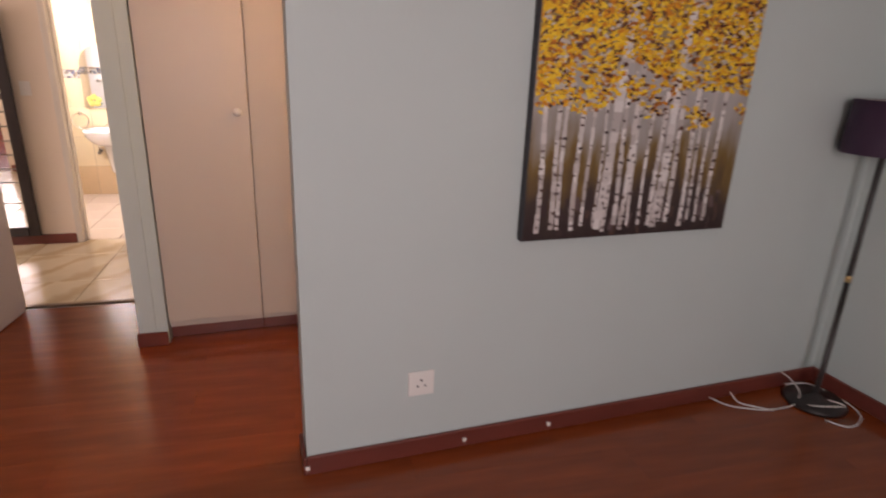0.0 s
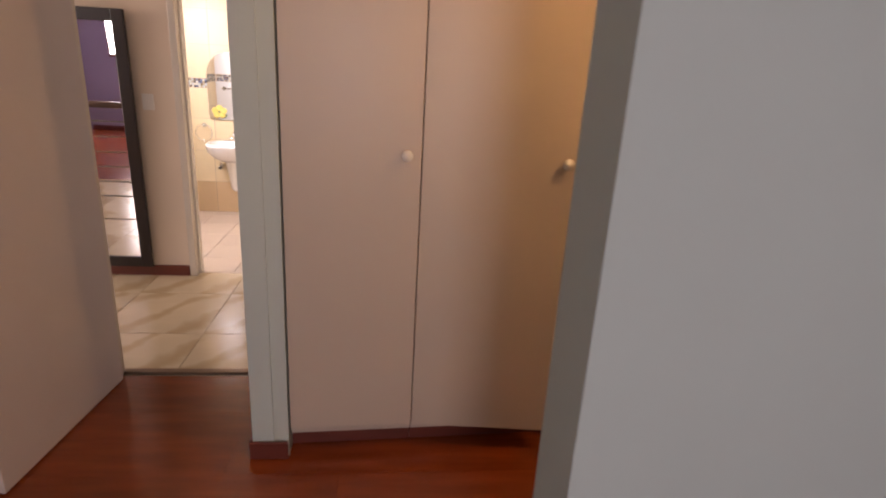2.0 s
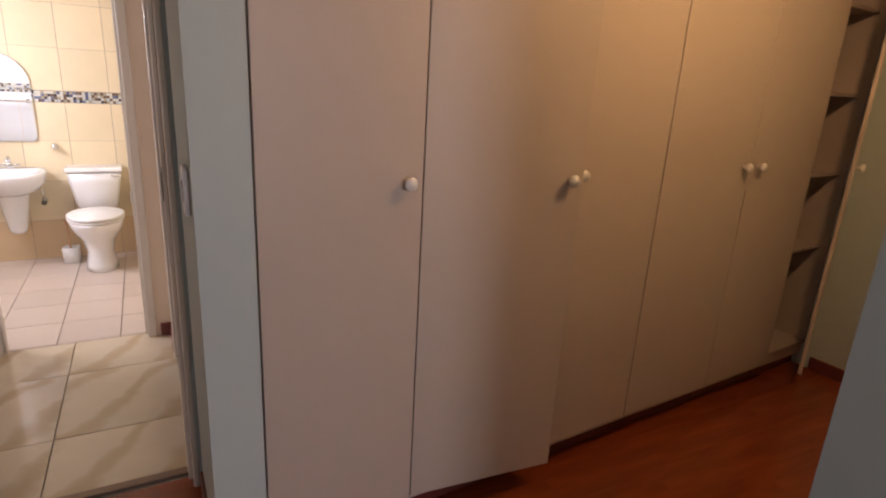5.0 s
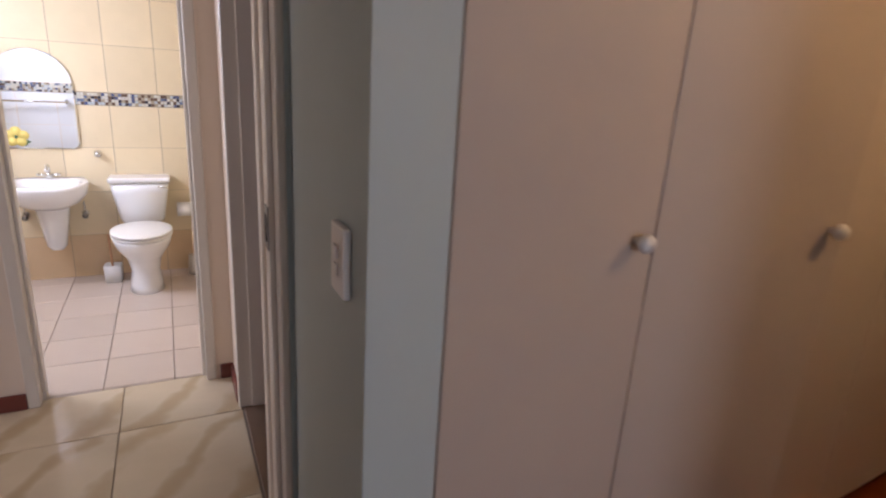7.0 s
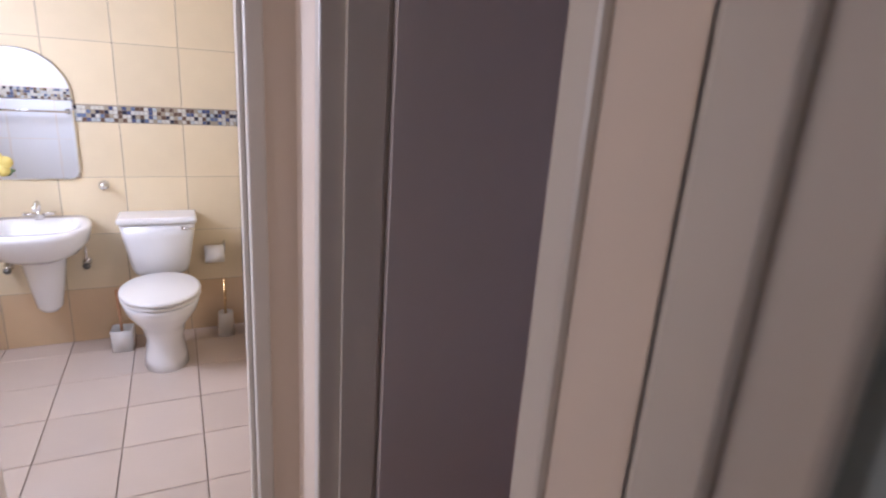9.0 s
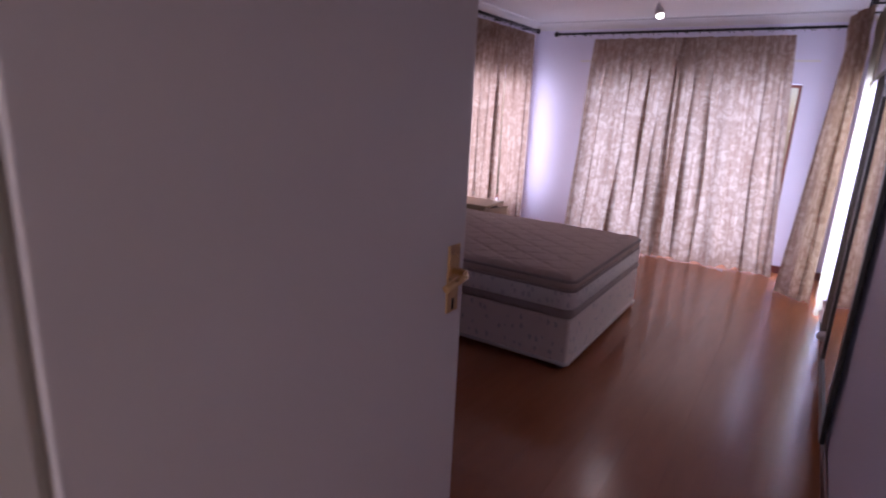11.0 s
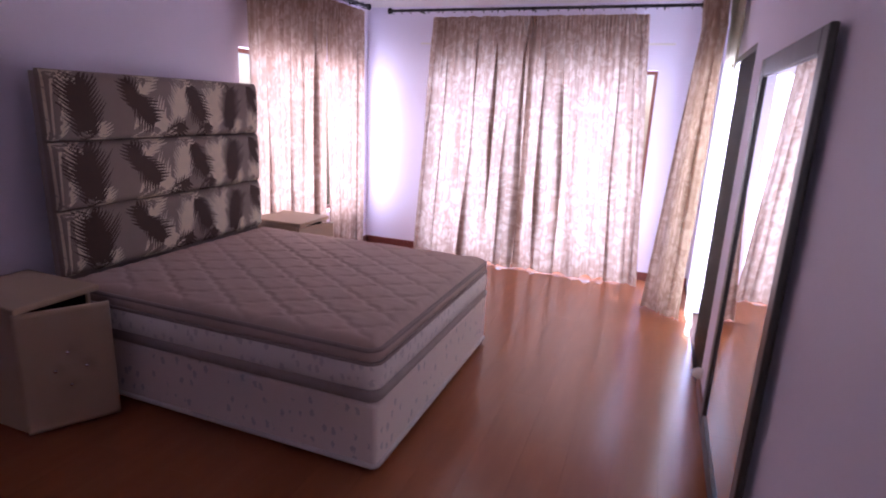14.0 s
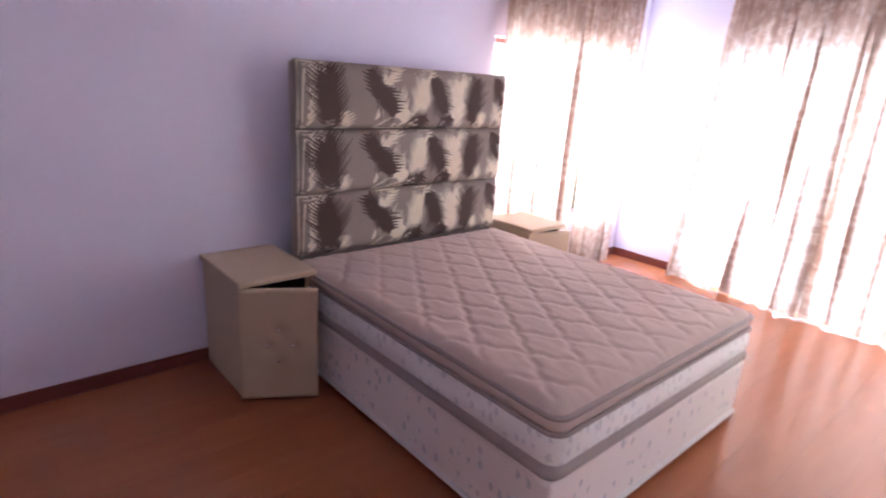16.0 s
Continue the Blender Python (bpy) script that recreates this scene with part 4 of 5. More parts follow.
# headboard: taupe cloth with a palm-leaf print, the same on each of the three rolls
HB_CLOTH = material("taupe_headboard_cloth", (0.285, 0.235, 0.20), 0.8, vary=0.12, scale=14, bump=0.15, bump_scale=260)
HB_DARK = material("dark_brown_leaf_print", (0.07, 0.041, 0.032), 0.8, vary=0.3, scale=22, bump=0.1, bump_scale=260)
HB_CREAM = material("cream_leaf_print", (0.74, 0.66, 0.51), 0.8, vary=0.14, scale=18, bump=0.1, bump_scale=260)
headboard = thing("headboard", "tall padded headboard in brown palm-leaf fabric", "headboard", pose(3.716, 7.158, 0))
part("backing", box(0.0, 0.06, 0.0, 1.51, 0.10, 1.588, 0.004), TAPE, headboard, "brown backing board")
HB_H = 0.341


HB_W = 1.51
# centre across and up (shares of the roll), length, width, lean in degrees
DARK_LEAVES = ((0.115, 0.50, 0.32, 0.20, 97), (0.30, 0.72, 0.16, 0.10, 110), (0.36, 0.46, 0.20, 0.14, -50), (0.61, 0.56, 0.24, 0.13, -62),
               (0.80, 0.52, 0.28, 0.14, 84), (0.955, 0.66, 0.20, 0.12, -58), (0.50, 0.12, 0.16, 0.09, 22), (0.645, 0.10, 0.13, 0.09, 38))
CREAM_LEAVES = ((0.02, 0.58, 0.36, 0.19, 88), (0.385, 0.20, 0.25, 0.20, 24), (0.375, 0.92, 0.17, 0.12, 60), (0.53, 0.62, 0.30, 0.13, 72),
                (0.705, 0.48, 0.36, 0.17, 80), (0.165, 0.08, 0.14, 0.10, 78), (0.835, 0.12, 0.13, 0.08, 86), (0.95, 0.20, 0.20, 0.13, 74))


def roll_depth(u, v):
    e = min(1, max(0, min(u, 1 - u)) * HB_W / 0.05)
    f = min(1, max(0, min(v, 1 - v)) * HB_H / 0.05)
    return 0.045 - 0.045 * (1 - (1 - e) ** 2) ** 0.5 * (1 - (1 - f) ** 2) ** 0.5 + 0.002 * noise.noise(Vector((u * 8, v * 3, 1)))


def roll_panel():
    bm = bmesh.new()
    nx, nz_ = 90, 24
    g = []
    for j in range(nz_ + 1):
        row = []
        for i in range(nx + 1):
            u, v = i / nx, j / nz_
            row.append(bm.verts.new((u * HB_W, roll_depth(u, v), v * HB_H)))
        g.append(row)
    for j in range(nz_):
        for i in range(nx):
            bm.faces.new((g[j][i], g[j][i + 1], g[j + 1][i + 1], g[j + 1][i])).smooth = True
    rim = [g[0][i] for i in range(nx + 1)] + [g[j][nx] for j in range(1, nz_ + 1)] + [g[nz_][i] for i in range(nx - 1, -1, -1)] + [g[j][0] for j in range(nz_ - 1, 0, -1)]
    back = [bm.verts.new((v.co.x, 0.06, v.co.z)) for v in rim]
    for i in range(len(rim)):
        k = (i + 1) % len(rim)
        bm.faces.new((rim[i], rim[k], back[k], back[i]))
    return finish(bm)


def frond(bm, u, v, long_, wide, lean, lift, rnd):
    """One feathery palm leaf lying on the roll: slanting fingers on both sides of a spine."""
    ca, sa = math.cos(radians(lean)), math.sin(radians(lean))

    def at(p, q):
        x = min(HB_W - 0.004, max(0.004, u * HB_W + p * ca - q * sa))
        z = min(HB_H - 0.004, max(0.004, v * HB_H + p * sa + q * ca))
        return bm.verts.new((x, roll_depth(x / HB_W, z / HB_H) - lift, z))

    wide *= 1.5
    count = max(7, int(long_ / 0.021))
    pitch = long_ / count
    for side in (1, -1):
        for k in range(count):
            share = (k + 0.5) / count
            reach = 0.5 * wide * math.sin(math.pi * (0.10 + 0.86 * share)) ** 0.55 * rnd.uniform(0.75, 1.15)
            p0 = (share - 0.56) * long_
            rows = []
            for f, half in ((0.0, 0.62), (0.36, 0.56), (0.58, 0.36), (0.8, 0.24), (1.0, 0.03)):
                q = side * reach * f
                p = p0 + reach * (0.55 * f + 0.25 * f * f)
                rows.append((at(p - half * pitch, q), at(p + half * pitch, q)))
            for a, b in zip(rows, rows[1:]):
                quad_ = (a[0], a[1], b[1], b[0]) if side > 0 else (a[1], a[0], b[0], b[1])
                bm.faces.new(quad_)


for k in range(3):
    roll_k = part("padded_roll", roll_panel(), HB_CLOTH, headboard, m=pose(0, 0, 1.599 - HB_H * (k + 1)))
    rnd = random.Random(40 + k)
    for nm, leaves_, mat, lift, text in (("cream_leaf_print", CREAM_LEAVES, HB_CREAM, 0.0009, "cream feathery palm-leaf print"), ("dark_leaf_print", DARK_LEAVES, HB_DARK, 0.0016, "dark brown feathery palm-leaf print")):
        bm = bmesh.new()
        for one in leaves_:
            frond(bm, *one, lift, rnd)
        tagged(part(nm, bm, mat, roll_k, text), kind="stuff")


# ---- nightstands ----
LEATHER = material("cream_faux_leather", (0.52, 0.40, 0.27), 0.45, vary=0.07, scale=8, bump=0.12, bump_scale=120)
GEM = material("crystal_button", (0.85, 0.85, 0.85), 0.08, metal=1.0)


def nightstand(where, swing, label, flip=1):
    ob = thing("nightstand", label, "nightstand", where, group="nightstands beside the bed")
    w, d, h = 0.36, 0.46, 0.612
    for nm, b in zip(("side", "side", "back", "bottom"), ((0, 0, 0.01, 0.018, d, h - 0.032), (w - 0.018, 0, 0.01, w, d, h - 0.032), (0.018, d - 0.015, 0.01, w - 0.018, d, h - 0.032), (0.018, 0.004, 0.01, w - 0.018, d - 0.015, 0.03))):
        part(nm, box(*b, 0.004), LEATHER, ob)
    # dark sheets added for the shade inside, no cloth of the nightstand's own
    part("lining", wall_boxes((0.0185, 0.01, 0.031, 0.0205, d - 0.02, h - 0.034), (w - 0.0205, 0.01, 0.031, w - 0.0185, d - 0.02, h - 0.034), (0.021, d - 0.018, 0.031, w - 0.021, d - 0.0155, h - 0.034)), DARK, ob, "dark sheets standing in for shade inside")
    part("top", box(-0.014, -0.045, h - 0.030, w + 0.02, d + 0.004, h, 0.008, 3), LEATHER, ob)
    nx = nz_ = 28
    W, Z = w, h - 0.048
    bm = bmesh.new()
    g = []
    buttons = [(0.5, 0.63), (0.5, 0.35), (0.35, 0.49), (0.68, 0.49)]
    for j in range(nz_ + 1):
        row = []
        for i in range(nx + 1):
            u, v = i / nx, j / nz_
            y = -0.022
            for bu, bv in buttons:
                dd = math.hypot((u - bu) * W, (v - bv) * Z)
                y += 0.014 * math.exp(-(dd / 0.03) ** 2)
            y -= 0.012 * math.sin(math.pi * u) * math.sin(math.pi * v)
            row.append(bm.verts.new((u * W, y, 0.012 + v * Z)))
        g.append(row)
    for j in range(nz_):
        for i in range(nx):
            bm.faces.new((g[j][i], g[j][i + 1], g[j + 1][i + 1], g[j + 1][i])).smooth = True
    rim = [g[0][i] for i in range(nx + 1)] + [g[j][nx] for j in range(1, nz_ + 1)] + [g[nz_][i] for i in range(nx - 1, -1, -1)] + [g[j][0] for j in range(nz_ - 1, 0, -1)]
    back = [bm.verts.new((v.co.x, -0.002, v.co.z)) for v in rim]
    for i in range(len(rim)):
        k = (i + 1) % len(rim)
        bm.faces.new((rim[i], rim[k], back[k], back[i]))
    bm.faces.new(back)
    leaf = part("door", finish(bm), LEATHER, ob, "tufted cream faux leather door", m=pose(0, -0.002, 0, 0, 0, -swing))
    for bu, bv in buttons:
        part("button", lathe([(0.0001, 0), (0.010, 0), (0.008, 0.005), (0.0001, 0.007)], 8, pose(bu * W, -0.0195, 0.012 + bv * Z, 90, 0, 0)), GEM, leaf, "crystal button")
    part("worn_patch", box(W - 0.03, -0.0236, 0.30, W - 0.018, -0.0222, 0.39), SKIRT, leaf, "brown worn patch")
    return ob


nightstand(pose(3.285, 6.918, 0, 0, 0, 0), 30, "cream faux leather nightstand with tufted door ajar")
nightstand(pose(5.29, 6.918, 0, 0, 0, 0), 14, "cream faux leather nightstand beyond bed, door ajar")


# ---- curtains and rods ----
def curtain_cloth(name, dark, pale, scale, translucency, motifs=False):
    m = bpy.data.materials.new(name)
    m.use_nodes = True
    nn, ll = m.node_tree.nodes, m.node_tree.links
    nn.remove(nn["Principled BSDF"])
    t = nn.new("ShaderNodeTexCoord")
    mp1 = nn.new("ShaderNodeMapping")
    mp1.inputs["Scale"].default_value = (1, 1, 0.7)
    ll.new(t.outputs["UV"], mp1.inputs[0])
    dist = nn.new("ShaderNodeTexNoise")
    dist.inputs["Scale"].default_value = 9
    dist.inputs["Detail"].default_value = 3
    ll.new(mp1.outputs[0], dist.inputs[0])
    va = nn.new("ShaderNodeVectorMath")
    va.operation = "MULTIPLY_ADD"
    va.inputs[1].default_value = (0.16, 0.16, 0.16)
    ll.new(dist.outputs["Color"], va.inputs[0])
    ll.new(mp1.outputs[0], va.inputs[2])
    vo = nn.new("ShaderNodeTexVoronoi")
    vo.feature = "SMOOTH_F1"
    vo.inputs["Scale"].default_value = scale
    vo.inputs["Randomness"].default_value = 0.4
    ll.new(va.outputs[0], vo.inputs[0])
    wv = nn.new("ShaderNodeMath")
    wv.operation = "SINE"
    mu = nn.new("ShaderNodeMath")
    mu.operation = "MULTIPLY"
    mu.inputs[1].default_value = 24
    ll.new(vo.outputs["Distance"], mu.inputs[0])
    ll.new(mu.outputs[0], wv.inputs[0])
    rg = nn.new("ShaderNodeMapRange")
    rg.inputs[1].default_value, rg.inputs[2].default_value = -0.5, 0.9
    # vertical streaks: light and dark of overlapping folds put into the cloth colour
    mp2 = nn.new("ShaderNodeMapping")
    mp2.inputs["Scale"].default_value = (26, 1.3, 1)
    ll.new(t.outputs["UV"], mp2.inputs[0])
    fold_shade = nn.new("ShaderNodeTexNoise")
    fold_shade.inputs["Scale"].default_value = 1.0
    fold_shade.inputs["Detail"].default_value = 5
    ll.new(mp2.outputs[0], fold_shade.inputs[0])
    sm = nn.new("ShaderNodeMath")
    sm.operation = "MULTIPLY_ADD"
    sm.inputs[1].default_value = 2.6
    sm.inputs[2].default_value = -1.25
    ll.new(fold_shade.outputs[0], sm.inputs[0])
    sa2 = nn.new("ShaderNodeMath")
    sa2.operation = "MULTIPLY_ADD"
    sa2.inputs[1].default_value = 0.36
    ll.new(wv.outputs[0], sa2.inputs[0])
    ll.new(sm.outputs[0], sa2.inputs[2])
    ll.new(sa2.outputs[0], rg.inputs[0])
    mx = nn.new("ShaderNodeMix")
    mx.data_type = "RGBA"
    mx.inputs[6].default_value, mx.inputs[7].default_value = (*dark, 1), (*pale, 1)
    ll.new(rg.outputs[0], mx.inputs[0])
    if motifs:
        lt = nn.new("ShaderNodeMapRange")
        lt.inputs[1].default_value, lt.inputs[2].default_value = 0.17, 0.24
        ll.new(vo.outputs["Distance"], lt.inputs[0])
        ll.new(lt.outputs[0], mx.inputs[0])
    df = nn.new("ShaderNodeBsdfDiffuse")
    tr = nn.new("ShaderNodeBsdfTranslucent")
    ms = nn.new("ShaderNodeMixShader")
    ms.inputs[0].default_value = translucency
    ll.new(mx.outputs[2], df.inputs[0])
    ll.new(mx.outputs[2], tr.inputs[0])
    ll.new(df.outputs[0], ms.inputs[1])
    ll.new(tr.outputs[0], ms.inputs[2])
    ll.new(ms.outputs[0], nn["Material Output"].inputs[0])
    return m


CURTAIN = curtain_cloth("taupe_damask_curtain", (0.33, 0.22, 0.165), (0.60, 0.48, 0.395), 9.0, 0.44)
SHEER = curtain_cloth("cream_leaf_sheer", (0.12, 0.10, 0.05), (0.50, 0.475, 0.36), 7.0, 0.55, True)


def drape(top, bottom, z0, z1, folds, amp_top, amp_bot, seed, deep=1.0):
    """Hanging cloth between a top and a bottom line in plan: pencil pleats at the heading, then
    panels that fold over one another in layers, more deeply in some places than in others."""
    r = random.Random(seed)
    (ax, ay), (bx, by) = top
    (cx, cy), (dx_, dy_) = bottom
    width = math.hypot(bx - ax, by - ay)
    nvx, nvy = -(by - ay) / width, (bx - ax) / width
    creases = []
    c = r.uniform(0.02, 0.06)
    side = 1
    while c < 0.97:
        half = r.uniform(0.35, 0.62) / folds
        creases.append((c, half, r.choice((0.15, 0.25, 0.35, 0.45, 0.65)) * deep, side * r.uniform(0.7, 1.3), r.uniform(-0.025, 0.025)))
        c += half * r.uniform(1.35, 2.6)
        side = -side
    nx, nz_ = 340, 44
    pleats = int(width / 0.032)
    bm = bmesh.new()
    uvl = bm.loops.layers.uv.new("uv")
    g = []
    for j in range(nz_ + 1):
        v = j / nz_
        z = z0 + (z1 - z0) * v
        open_ = 1 - v
        head = max(0.0, min(1.0, (v - 0.90) / 0.05))
        amp = amp_top + (amp_bot - amp_top) * open_
        row = []
        for i in range(nx + 1):
            u = i / nx
            tang = d = 0.0
            for fc, fw, fa, fh, drift in creases:
                wander = 0.022 * noise.noise(Vector((fc * 31, seed, open_ * 2.2)))
                q = (u - fc - drift * open_ - wander) / fw
                if abs(q) < 1:
                    w = math.cos(q * math.pi / 2) ** 2
                    grow = (0.55 + 0.45 * open_ ** 0.5) * max(0.1, 0.95 + 1.5 * noise.noise(Vector((fc * 17, seed + 5, open_ * 1.5))))
                    tang -= fa * fw * width * math.sin(2 * math.pi * q) * w * grow * (1 - 0.9 * head)
                q = max(-1.0, min(1.0, q))
                d += fh * amp * 1.5 * (0.5 + 0.5 * q + math.sin(math.pi * q) / (2 * math.pi)) * (1 - 0.6 * head)
            d += amp * 0.8 * noise.noise(Vector((u * folds * 0.5, seed * 1.7, open_ * 0.8)))
            d += 0.014 * noise.noise(Vector((u * folds * 1.7, seed * 2.1, open_ * 1.6))) * (1 - head)
            d += head * 0.013 * math.sin(2 * math.pi * pleats * u + 1.5 * math.sin(9 * u))
            fade = max(0.0, (v - 0.55) / 0.35) * (1 - head)
            d += 0.012 * fade * fade * math.sin(2 * math.pi * pleats * 0.5 * u + 2.0 * noise.noise(Vector((u * 6, seed, open_ * 2))))
            low = max(0.0, 1 - z / 0.35)
            d += 0.05 * low * noise.noise(Vector((u * folds * 0.6, seed, 9)))
            x = (ax + (bx - ax) * u) * v + (cx + (dx_ - cx) * u) * open_
            y = (ay + (by - ay) * u) * v + (cy + (dy_ - cy) * u) * open_
            zz = z
            if j == 0:
                zz += 0.055 * abs(noise.noise(Vector((u * 9, seed, 2))))
            if j == nz_:
                zz += 0.012 * noise.noise(Vector((u * 14, seed, 4)))
            row.append((bm.verts.new((x + nvx * d + nvy * tang, y + nvy * d - nvx * tang, zz)), u * width * 1.8, z))
        g.append(row)
    for j in range(nz_):
        for i in range(nx):
            q = (g[j][i], g[j][i + 1], g[j + 1][i + 1], g[j + 1][i])
            f = bm.faces.new([e[0] for e in q])
            f.smooth = True
            for lp, e in zip(f.loops, q):
                lp[uvl].uv = (e[1], e[2])
    return bm


def curtain(label, group, mat, *args):
    ob = thing("curtain", label, "curtain", group=group)
    part("cloth", drape(*args), mat, ob)
    return ob


D1 = "floor-length taupe damask curtain with daylight glowing through"
curtain(D1, "curtains of the wide window", CURTAIN, ((7.06, 6.60), (7.06, 5.62)), ((7.02, 6.74), (6.98, 5.60)), 0.003, 2.31, 7, 0.018, 0.036, 3)
curtain(D1, "curtains of the wide window", CURTAIN, ((7.06, 5.68), (7.06, 4.68)), ((6.97, 5.66), (6.96, 4.50)), 0.003, 2.31, 7, 0.018, 0.036, 8)
D2 = "floor-length taupe damask curtain beside the bed"
curtain(D2, "curtains of the bed window", CURTAIN, ((5.29, 7.29), (6.32, 7.29)), ((5.29, 7.29), (6.26, 7.28)), 0.006, 2.36, 6, 0.016, 0.026, 12)
curtain(D2, "curtains of the bed window", CURTAIN, ((6.30, 7.29), (6.96, 7.29)), ((6.34, 7.28), (6.92, 7.28)), 0.006, 2.36, 4.5, 0.016, 0.026, 17)
curtain("taupe damask curtain gathered beside the gated opening", "curtains of the side opening", CURTAIN, ((6.42, 4.30), (5.92, 4.18)), ((6.42, 4.47), (6.18, 4.17)), 0.004, 2.36, 4, 0.03, 0.045, 21, 0.6)
curtain("cream leaf-print sheer curtain lit from outside", "curtains of the side opening", SHEER, ((6.46, 4.115), (5.74, 4.115)), ((6.44, 4.115), (5.84, 4.115)), 0.015, 2.34, 5, 0.008, 0.010, 25, 0.25)
BLACK_METAL = material("black_rod_metal", (0.02, 0.017, 0.017), 0.35, metal=0.6, vary=0.2)


def rod(p0, p1, wall, label):
    ob = thing("curtain_rod", label, "curtain rod")
    a, b = Vector(p0), Vector(p1)
    part("pole", tube([a, b], 0.013, 12), BLACK_METAL, ob)
    d = (b - a).normalized()
    for e, s in ((a, -1), (b, 1)):
        part("finial", lathe([(0.0001, -0.03), (0.016, -0.025), (0.024, 0), (0.016, 0.025), (0.0001, 0.03)], 14, Matrix.Translation(e + d * s * 0.02)), BLACK_METAL, ob, "round black finial")
    nrm = Vector(wall)
    for f in (0.1, 0.5, 0.9):
        p = a + (b - a) * f
        part("bracket", tube([p, p + nrm], 0.008, 8), BLACK_METAL, ob)
    k = int((b - a).length / 0.085)
    rr = random.Random(k)
    for i in range(k):
        p = a + (b - a) * ((i + 0.5) / k + rr.uniform(-0.012, 0.012))
        side = Vector((-d.y, d.x, 0))
        part("ring", tube([p + side * 0.021 * math.cos(t) + Vector((0, 0, 0.021 * math.sin(t) - 0.006)) for t in [2 * math.pi * q / 14 for q in range(14)]], 0.0035, 6, True), BLACK_METAL, ob)
    return ob


rod((7.06, 7.04, 2.37), (7.06, 4.30, 2.37), (0.175, 0, 0), "black metal curtain rod with rings above wide window")
rod((5.30, 7.29, 2.41), (7.04, 7.29, 2.41), (0, 0.108, 0), "black metal curtain rod with rings above bed window")
rod((5.62, 4.18, 2.41), (6.72, 4.18, 2.41), (0, -0.10, 0), "black metal curtain rod with rings on side wall")
rail_w = thing("curtain_track", "old white curtain track above the window", "curtain track")
part("track", box(7.228, 4.45, 2.085, 7.238, 6.80, 2.10, 0.002), PLASTIC, rail_w)

# ---- mirror on the side wall, gate, ceiling spot ----
framed_mirror("wall_mirror", "large mirror in black-brown frame against lilac wall", 1.03, 1.65, 0.072, 0.022, pose(4.575, 4.092, 0.095, 0, 0, 180))
GATE_PAINT = material("dark_bronze_gate_paint", (0.075, 0.06, 0.04), 0.45, vary=0.25, scale=20)
gate = thing("security_gate", "folded dark steel trellis security gate in opening", "gate")
for i in range(15):
    x = 5.19 + 0.046 * i
    part("upright", box(x - 0.006, 4.052, 0.02, x + 0.006, 4.072, 1.845, 0.002), GATE_PAINT, gate)
for i in range(14):
    x = 5.19 + 0.046 * i
    for z in (0.25, 0.75, 1.25, 1.65):
        part("link", tube([(x, 4.048, z), (x + 0.046, 4.048, z + 0.16)], 0.004, 6), GATE_PAINT, gate)
part("top_track", box(5.152, 4.046, 1.845, 6.498, 4.074, 1.878, 0.002), GATE_PAINT, gate)
catch = thing("gate_catch", "small pale floor catch beside the opening", "catch", pose(5.05, 4.077, 0.13))
part("knob", lathe([(0.0001, 0), (0.03, 0), (0.034, 0.02), (0.02, 0.05), (0.0001, 0.055)], 14, pose(0, 0, 0, -90, 0, 0)), PLASTIC, catch)
LAMP_GLOW = bpy.data.materials.new("lit_lamp_face")
LAMP_GLOW.use_nodes = True
LAMP_GLOW.node_tree.nodes["Principled BSDF"].inputs["Emission Color"].default_value = (1, 0.9, 0.75, 1)
LAMP_GLOW.node_tree.nodes["Principled BSDF"].inputs["Emission Strength"].default_value = 14
spot = thing("ceiling_spot", "white ceiling spotlight with small lit lamp", "ceiling light", pose(5.93, 5.68, H))
part("rose", lathe([(0.0001, 0), (0.06, 0), (0.058, -0.022), (0.0001, -0.026)], 24), PLASTIC, spot)
part("arm", tube([(0, 0, -0.02), (0, 0, -0.08), (-0.015, -0.01, -0.10)], 0.009), PLASTIC, spot)
aim = look((-0.02, -0.015, -0.14), (-1.3, -0.8, -2.0))
head = part("head", lathe([(0.0001, 0.06), (0.022, 0.055), (0.035, 0.02), (0.04, -0.06), (0.036, -0.06), (0.03, -0.03), (0.0001, -0.03)], 20, aim), PLASTIC, spot, "white spotlight head")
part("bulb", lathe([(0.0001, -0.058), (0.028, -0.055), (0.028, -0.045), (0.0001, -0.04)], 18, aim), LAMP_GLOW, head, "lit lamp face")
bulb = thing("ceiling_lamp", "bare warm bulb on ceiling of dressing corner", "ceiling light", pose(2.38, 2.62, H))
part("rose", lathe([(0.0001, 0), (0.05, 0), (0.045, -0.03), (0.0001, -0.035)], 20), PLASTIC, bulb)
part("holder", lathe([(0.0001, -0.03), (0.018, -0.03), (0.02, -0.10), (0.0001, -0.10)], 14), PLASTIC, bulb)


# ---- pieces of floors and tiled walls ----
def slab_mesh(name, w, d, h, mat, bevel):
    bm = box(0, 0, -h, w, d, 0)
    if bevel:
        top = [e for e in bm.edges if all(v.co.z > -1e-6 for v in e.verts)]
        bmesh.ops.bevel(bm, geom=top, offset=bevel, segments=1, affect="EDGES")
    me = bpy.data.meshes.new(name)
    bm.to_mesh(me)
    bm.free()
    me.materials.append(mat)
    return me


MESHES = {}


def piece(name, w, d, h, mat, parent, m, bevel=0.0008):
    key = (name, round(w, 3), round(d, 3), mat.name)
    if key not in MESHES:
        MESHES[key] = slab_mesh(name, w, d, h, mat, bevel)
    ob = new(name, MESHES[key])
    ob.parent = parent
    ob.matrix_basis = m
    return ob


